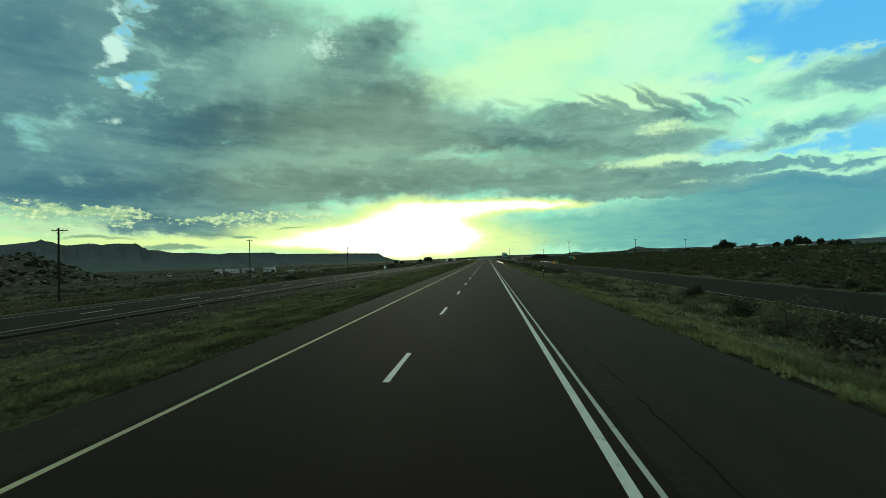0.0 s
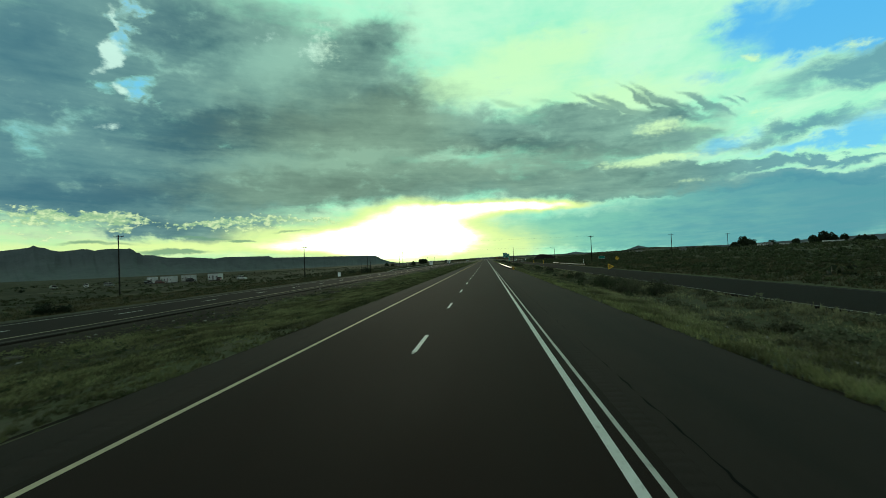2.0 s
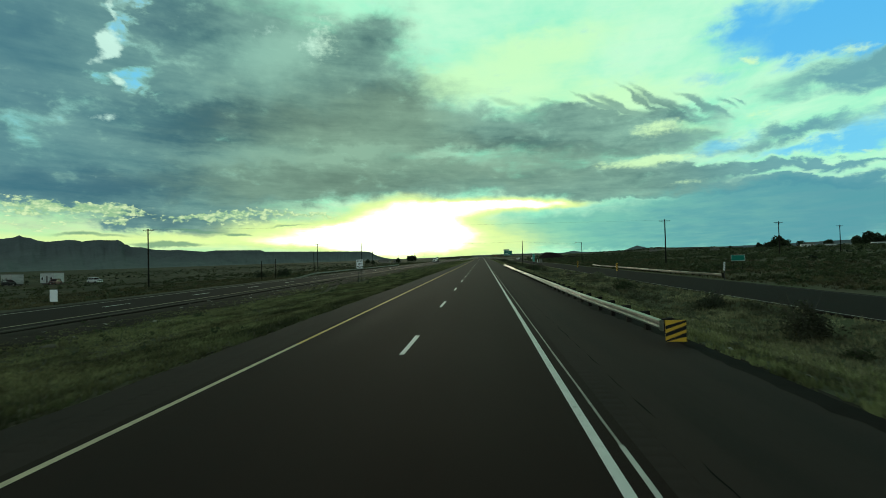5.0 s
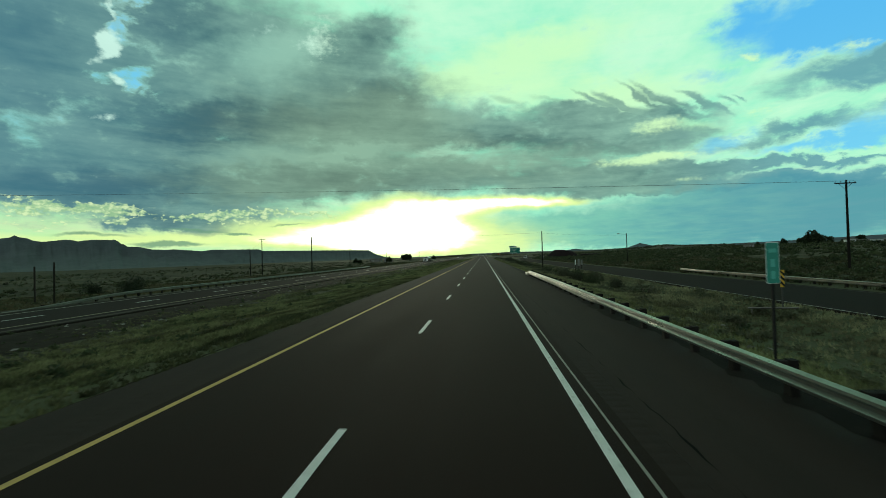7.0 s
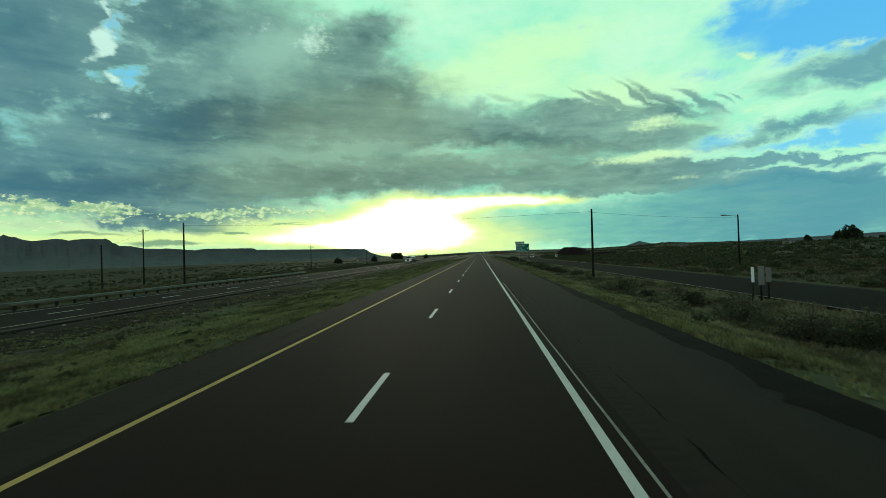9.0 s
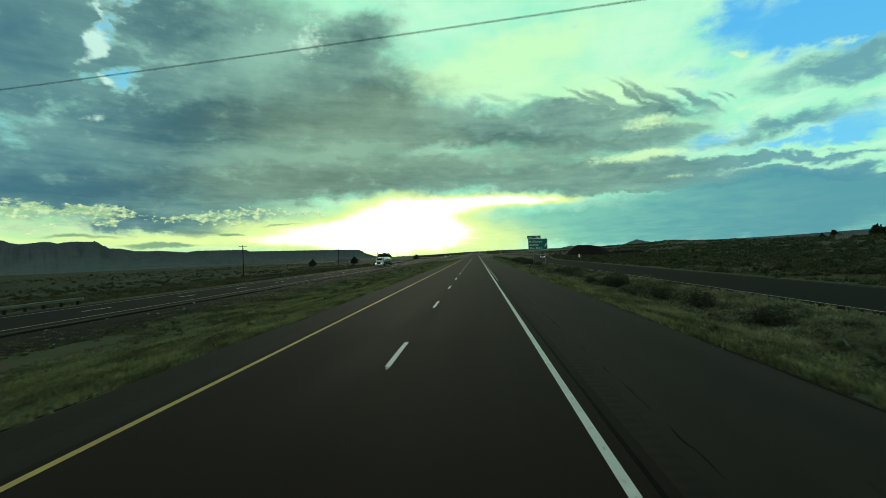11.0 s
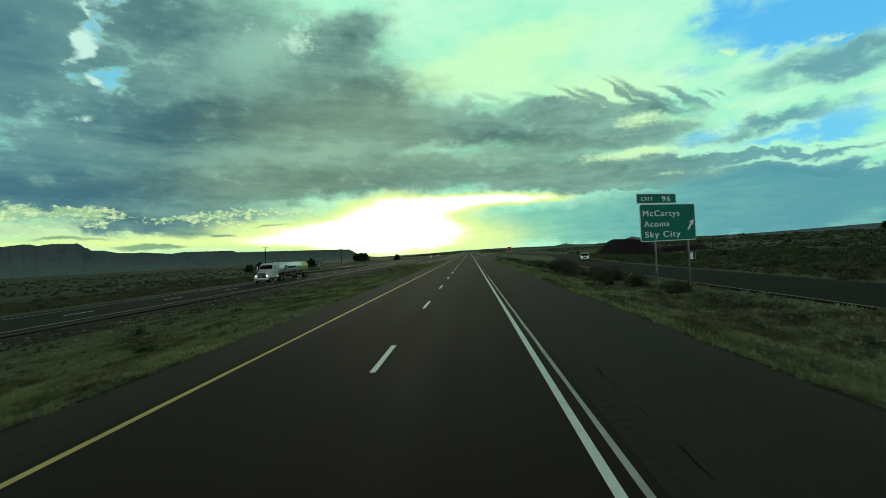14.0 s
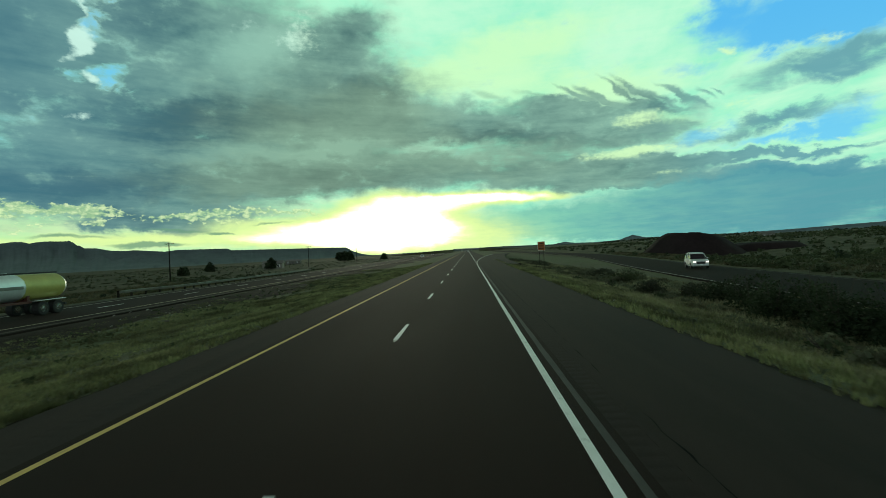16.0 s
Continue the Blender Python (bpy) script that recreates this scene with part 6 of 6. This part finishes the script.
scrub("scrub", 4200, (30, 95, 0, 640), "dense green desert scrub beside the frontage road", BRUSH, rr=(0.45, 1.1), leaves=64, leaf=0.2, seed=6, clear=lambda x, y: x - front_shift(y) < FR_R + 1.5 or (45 < x < 105 and 560 < y < 625))
scrub("scrub", 2600, (30, 62, 0, 640), "low green brush along the frontage road", FIELD_SAGE, rr=(0.3, 0.8), leaves=60, leaf=0.2, seed=8, clear=lambda x, y: x - front_shift(y) < FR_R + 1.0 or (45 < x < 105 and 560 < y < 625))
scrub("scrub", 6000, (60, 420, 0, 1000), "green and grey desert scrub on the rise", BRUSH, rr=(0.6, 1.5), leaves=14, seed=2)
scrub("dark_scrub", 420, (31, 110, 0, 640), "dark rounded bushes beyond the frontage road", SAGE, rr=(0.7, 1.5), leaves=110, leaf=0.17, seed=14, clear=lambda x, y: x - front_shift(y) < FR_R + 2.5 or (45 < x < 105 and 560 < y < 625))
scrub("dark_scrub", 700, (34, 420, 0, 1000), "scattered dark junipers and brush", JUNIPER, rr=(0.6, 1.3), leaves=24, seed=12, clear=lambda x, y: x - front_shift(y) < FR_R + 2.5)
scrub("scrub", 3600, (-330, -38, 0, 1000), "grey-green desert scrub on the flat", FIELD_SAGE, rr=(0.3, 0.7), seed=3)
scrub("scrub", 1900, (-110, -37.5, 0, 620), "rounded green brush beyond the oncoming lanes", FIELD_SAGE, rr=(0.4, 0.95), leaves=70, leaf=0.19, seed=21)
scrub("dark_scrub", 320, (-330, -42, 0, 1000), "scattered dark brush on the flat", JUNIPER, rr=(0.4, 0.9), leaves=22, seed=13)
scrub("verge_weeds", 1300, (-22.2, -15.5, 0, 560), "low dark weeds on bare soil", SAGE, rr=(0.12, 0.32), leaves=14, seed=22)
scrub("verge_weeds", 1500, (9.0, 19.4, 0, 600), "low grey-green weeds among the roadside grass", PALE_SAGE, rr=(0.18, 0.5), leaves=50, seed=23, leaf=0.2)
scrub("ditch_brush", 620, (13.0, 19.0, 0, 600), "pale rabbitbrush in the ditch", PALE_SAGE, rr=(0.45, 0.9), leaves=170, seed=25, leaf=0.13)
scrub("median_scrub", 2300, (-18.4, -7.0, 0, 560), "small dark weeds in the median", SAGE, rr=(0.1, 0.34), seed=4, leaf=0.3)
scrub("median_scrub", 90, (-16.5, -9.0, 20, 560), "knee-high green weeds in the median", SAGE, rr=(0.35, 0.6), leaves=90, seed=41, leaf=0.17)


def mound(name, x, y, rx, ry, h, mat, label, category, seed, flat=0.45, lumps=0.12):
    """A heap with a flat crown and gullied flanks."""
    n, k = 72, 16
    verts, faces = [], []
    zb = min(ground_z(x + dx, y + dy) for dx in (-rx, 0, rx) for dy in (-ry, 0, ry)) - 0.6
    for j in range(k + 1):
        t = j / k
        for i in range(n):
            a = 2 * math.pi * i / n
            wob = 1 + 0.16 * noise.noise(Vector((math.cos(a) * 1.5, math.sin(a) * 1.5, seed))) + 0.05 * noise.noise(Vector((math.cos(a) * 9, math.sin(a) * 9, seed))) * t
            r = (flat + (1 - flat) * t) if j else 0.0
            rr = r * wob
            px, py = x + rx * rr * math.cos(a), y + ry * rr * math.sin(a)
            z = zb + (h - zb) * (1 - ramp01(t, 0.0, 1.0)) * (1 + lumps * noise.fractal(Vector((px * 0.12, py * 0.12, seed)), 1.0, 2.0, 4))
            verts.append((px, py, z))
    for j in range(k):
        for i in range(n):
            faces.append((j * n + i, j * n + (i + 1) % n, (j + 1) * n + (i + 1) % n, (j + 1) * n + i))
    return tagged(new(name, mesh_of(name, verts, faces, mat, True)), label, category)


mound("dirt_mound", 66.0, 603.0, 18, 14, 4.1, DIRT, "large dark heap of cinders beside the frontage road", "mound", 3.0, flat=0.27)
mound("dirt_mound", 88.0, 606.0, 16, 11, 0.6, DIRT, "low dark heap of cinders beside the frontage road", "mound", 5.0)
outcrop = tagged(mound("rocky_outcrop", -222.0, 196.0, 62, 42, 8.4, ROCKY, "low rocky rise with dark shrubs", "hill", 9.0, flat=0.3, lumps=0.3), kind="structure")


def shrub(name, x, y, rx, h, mat, label, seed, leaves=420, group="roadside shrubs", category="shrub"):
    """Stems from one root and a ragged crown of leaf clumps."""
    rng = np.random.default_rng(seed)
    s = thing(name, label, category, pose(x, y, ground_z(x, y) - 0.04, 0, 0, rng.uniform(0, 360)), group)
    bm = bmesh.new()
    for i in range(7):
        a, o = rng.uniform(0, 6.28), rng.uniform(0.25, 0.8)
        tube(bm, (0, 0, 0), (math.cos(a) * rx * o, math.sin(a) * rx * o, h * rng.uniform(0.45, 0.85)), 0.025, 0.008, 5)
    part("stem", bm, BARK, s)
    v = foliage(rng, leaves, rx, rx, h * 0.72, 0.036 + 0.018 * rx + (0.04 if leaves < 500 else 0.0), 18)
    f = new("foliage", soup("foliage", v, np.arange(len(v)), 4, mat))
    f.parent = s
    return s


SHRUBS = ((19.0, 41.7, 0.7, 0.8), (16.6, 29.6, 1.2, 1.2), (15.4, 23.0, 1.5, 1.5), (15.3, 19.0, 1.7, 1.7), (16.5, 15.5, 1.5, 1.8), (16.9, 138.4, 0.9, 1.0), (14.8, 124.3, 0.7, 0.9), (14.6, 120.9, 0.6, 0.8), (15.9, 117.2, 1.0, 1.3), (14.7, 111.5, 1.5, 1.7),
          (16.2, 112.5, 1.2, 1.4), (15.3, 107.0, 1.6, 1.6), (15.0, 103.6, 1.5, 1.7), (16.8, 101.5, 1.2, 1.5), (15.3, 136.6, 0.9, 1.1), (15.7, 165.6, 1.4, 1.6), (16.4, 194.4, 1.5, 1.2), (17.4, 211.7, 1.4, 1.2), (16.9, 176.5, 1.1, 1.3), (14.4, 156.0, 1.0, 1.2))
SHRUBS_B = ((15.6, 252.5, 1.0, 1.2), (14.4, 258.0, 1.1, 1.4), (15.9, 262.0, 1.3, 1.5), (14.0, 265.0, 1.0, 1.2), (15.2, 269.0, 1.2, 1.3), (14.6, 278.0, 1.1, 1.3), (16.0, 276.6, 1.3, 1.4), (14.9, 283.2, 1.3, 1.3), (16.2, 286.4, 1.2, 1.3), (15.8, 291.2, 1.1, 1.2), (14.5, 296.2, 0.7, 0.7), (15.5, 304.0, 1.2, 1.2),
            (15.3, 319.5, 1.0, 0.9), (15.4, 339.0, 1.2, 0.9), (15.9, 330.0, 1.0, 0.9), (15.5, 346.0, 1.1, 1.2), (14.6, 350.5, 1.0, 1.2), (15.4, 356.0, 1.2, 1.5), (15.3, 361.7, 1.3, 1.6), (14.6, 363.0, 0.9, 1.1), (16.0, 366.5, 1.4, 1.6), (14.2, 368.2, 0.7, 0.9),
            (16.0, 383.2, 1.1, 1.2), (15.4, 385.5, 1.2, 1.2), (15.7, 391.9, 1.0, 1.0), (15.5, 396.6, 1.1, 1.0), (17.7, 395.0, 1.1, 1.0), (15.8, 517.4, 1.6, 1.1), (17.5, 515.5, 1.8, 1.2), (17.4, 506.2, 1.7, 1.2), (15.2, 552.0, 2.0, 1.2))
JUNIPERS = ((16.7, 485.0, 1.6, 1.7), (16.0, 481.8, 1.4, 1.7), (15.6, 477.4, 1.6, 1.9), (16.9, 475.0, 1.8, 2.0), (18.0, 482.5, 1.7, 1.8), (15.2, 471.2, 1.4, 1.8), (15.0, 464.8, 1.5, 1.8), (15.7, 460.9, 1.2, 1.5), (16.5, 457.8, 1.4, 1.7), (15.2, 450.4, 1.3, 1.6), (16.9, 451.8, 1.6, 1.8), (16.8, 480.2, 1.6, 1.7), (17.6, 477.5, 1.5, 1.7), (17.3, 488.8, 1.6, 1.4),
            (15.4, 495.2, 1.2, 1.1), (16.6, 491.2, 1.3, 1.2), (14.5, 445.8, 0.6, 0.8), (16.1, 443.6, 1.2, 1.3), (17.4, 438.0, 1.1, 1.1))
k = 0
for x, y, r, h in SHRUBS + SHRUBS_B:
    k += 1
    shrub("shrub", x, y, r * 1.15, h * 1.5, (BRUSH, BUSH, SAGE, PALE_SAGE, BUSH)[k % 5], "pale grey-green roadside shrub in the ditch" if k % 5 == 3 else "dark olive roadside shrub in the ditch", 100 + k, 2300)
for x, y, r, h in JUNIPERS:
    k += 1
    shrub("juniper_bush", x, y, r, h * 1.5, DARK_LEAF if 472 < y < 490 else BUSH, "dense dark green bush in the ditch", 200 + k, 3200, "dark bushes in the ditch", "bush")
rng = np.random.default_rng(77)
for i in range(46):
    y = float(rng.uniform(20, 620))
    shrub("shrub", float(rng.uniform(11.5, 17.2)), y, float(rng.uniform(0.4, 0.85)), float(rng.uniform(0.5, 1.0)), SAGE, "small grey-green roadside shrub", 300 + i, 160)


def tree(x, y, h, r, label, seed, mat=DARK_LEAF, leaves=1500):
    rng = np.random.default_rng(seed)
    t = thing("tree", label, "tree", pose(x, y, ground_z(x, y) - 0.2, 0, 0, rng.uniform(0, 360)))
    bm = rod((0, 0, 0), (0.1, 0.05, h * 0.45), h * 0.035, h * 0.022, 9)
    for i in range(8):
        a = rng.uniform(0, 6.28)
        z0 = h * rng.uniform(0.2, 0.45)
        tube(bm, (0, 0, z0), (math.cos(a) * r * 0.6, math.sin(a) * r * 0.6, z0 + h * rng.uniform(0.2, 0.4)), h * 0.015, h * 0.004, 6)
    part("trunk", bm, BARK, t)
    v = foliage(rng, leaves, r, r, h * 0.8, h * 0.075, 16) + np.array([0, 0, h * 0.14])
    f = new("crown", soup("crown", v, np.arange(len(v)), 4, mat))
    f.parent = t
    return t


for x, y, h, r in ((-52.0, 272.5, 4.4, 2.4), (-49.9, 269.5, 3.4, 2.1), (-57.8, 272.0, 3.6, 2.0), (-39.6, 100.2, 1.9, 1.3), (-38.9, 101.6, 1.5, 1.1)):
    k += 1
    shrub("juniper_bush", x, y, r, h, JUNIPER, "tall dark bush beyond the oncoming lanes", 400 + k, 3400, "dark bushes on the flat", "bush")
tree(-104, 877, 13, 8, "large round dark tree beside the highway far ahead", 11, leaves=2200)
for i, (x, y, h, r) in enumerate(((337, 730, 17, 10), (350, 742, 12, 8), (362, 760, 14, 9), (376, 797, 15, 10), (322, 724, 9, 6), (446, 747, 20, 11), (430, 740, 15, 9), (462, 752, 16, 10), (395, 770, 8, 6), (520, 790, 10, 7),
                                  (545, 800, 9, 6), (465, 899, 13, 7), (491, 881, 14, 8), (539, 845, 14, 8), (557, 829, 12, 7), (410, 905, 11, 7), (300, 760, 6, 4), (590, 860, 11, 7), (-92, 690, 7, 4), (-130, 705, 6, 4), (-60, 820, 6, 4), (-112, 650, 5, 3.5))):
    tree(x, y, h * 0.95, r * 0.78, "dark broad tree far off on the rise" if x > 0 else "dark tree far off on the flat", 30 + i, leaves=1300)


def drop(ob, spots, make, name, mat, label, category):
    """Plants or stones set down on the top of ob, joined into one mass."""
    bvh = BVHTree.FromPolygons([v.co for v in ob.data.vertices], [p.vertices for p in ob.data.polygons])
    out = []
    for x, y in spots:
        hit = bvh.ray_cast(Vector((x, y, 60)), Vector((0, 0, -1)))[0]
        if hit:
            out.append(make() + np.array([x, y, hit.z - 0.1]))
    v = np.concatenate(out)
    tagged(new(name, soup(name, v, np.arange(len(v)), 4, mat)), label, category, kind="stuff")


def ledge():
    """A broken block of layered rock: six uneven faces."""
    a, b, c = rng.uniform(0.3, 1.3), rng.uniform(0.3, 0.9), rng.uniform(0.2, 0.65)
    p = np.array([(x * a, y * b, z * c) for z in (-0.4, 1) for y in (-1, 1) for x in (-1, 1)]) * rng.uniform(0.5, 1.25, (8, 3))
    return p[[0, 2, 3, 1, 4, 5, 7, 6, 0, 1, 5, 4, 1, 3, 7, 5, 3, 2, 6, 7, 2, 0, 4, 6]]


hill_spots = [(math.tan(radians(a)) * (1750 - b - 262), 1750 - b) for a, b in zip(rng.uniform(13.0, 27.4, 240), np.concatenate([rng.uniform(0, 60, 150), rng.uniform(40, 330, 90)]))]
drop(tan_hill, hill_spots, lambda: foliage(rng, 24, *([rng.uniform(2.0, 4.5)] * 2), rng.uniform(1.6, 3.4), 1.3, 4), "far_trees", DARK_LEAF, "dark trees dotted over the tan hill", "trees")
spots = [(-222 + 60 * a, 196 + 40 * b) for a, b in rng.uniform(-0.95, 0.95, (2600, 2))]
drop(outcrop, spots[:700], lambda: foliage(rng, 26, *([rng.uniform(0.8, 1.9)] * 3), 0.5, 4), "dark_scrub", JUNIPER, "dark junipers scattered over the rocky rise", "shrub")
drop(outcrop, spots[700:], ledge, "boulders", ROCK_DULL, "pale broken ledges on the rocky rise", "rocks")

# stones
def stone(x, y, r, seed):
    bm = bmesh.new()
    bmesh.ops.create_icosphere(bm, subdivisions=1 if r > 0.5 else 2, radius=r)
    for v in bm.verts:
        v.co *= 1 + 0.35 * noise.noise(v.co * (2 / r) * 0.5 + Vector((seed, 0, 0)))
        v.co.z *= 0.75
    return bm


st = tagged(part("stone", stone(0, 0, 0.075, 3), ROCK), "pale stone at the edge of the shoulder", "stone")
st.matrix_world = pose(8.15, 51.3, ground_z(8.15, 51.3) + 0.05)
rows = []
rs = np.random.default_rng(5)
for i in range(1500):
    x, y = (rs.uniform(-22.0, -16.5), rs.uniform(0, 560)) if i % 3 else (rs.uniform(8.6, 13), rs.uniform(0, 560))
    r = rs.uniform(0.05, 0.2)
    p = rs.normal(0, 1, (4, 3))
    p = p / np.linalg.norm(p, axis=1)[:, None] * r
    p[:, 2] = np.abs(p[:, 2]) * 0.8
    rows.append(p[[0, 1, 2, 0, 2, 3, 0, 3, 1, 1, 3, 2]] + np.array([x, y, ground_z(x, y)]))
v = np.concatenate(rows)
tagged(new("loose_stones", soup("loose_stones", v, np.arange(len(v)), 3, ROCK)), "pale loose stones scattered in the verge", "stones", kind="stuff")


for i in range(46):
    x, y = float(rs.uniform(-18.2, -16.2)), float(rs.uniform(20, 560))
    a, b = rs.uniform(0.25, 0.6), rs.uniform(0.18, 0.4)
    ob = tagged(part("flat_stone", stone(0, 0, 1.0, float(i)), SLAB), "flat pale slab of rock at the edge of bare soil", "stone", "flat stones in the median")
    ob.matrix_world = pose(x, y, ground_z(x, y) + 0.03, 0, 0, float(rs.uniform(0, 180))) @ Matrix.Diagonal((a, b, 0.16, 1))
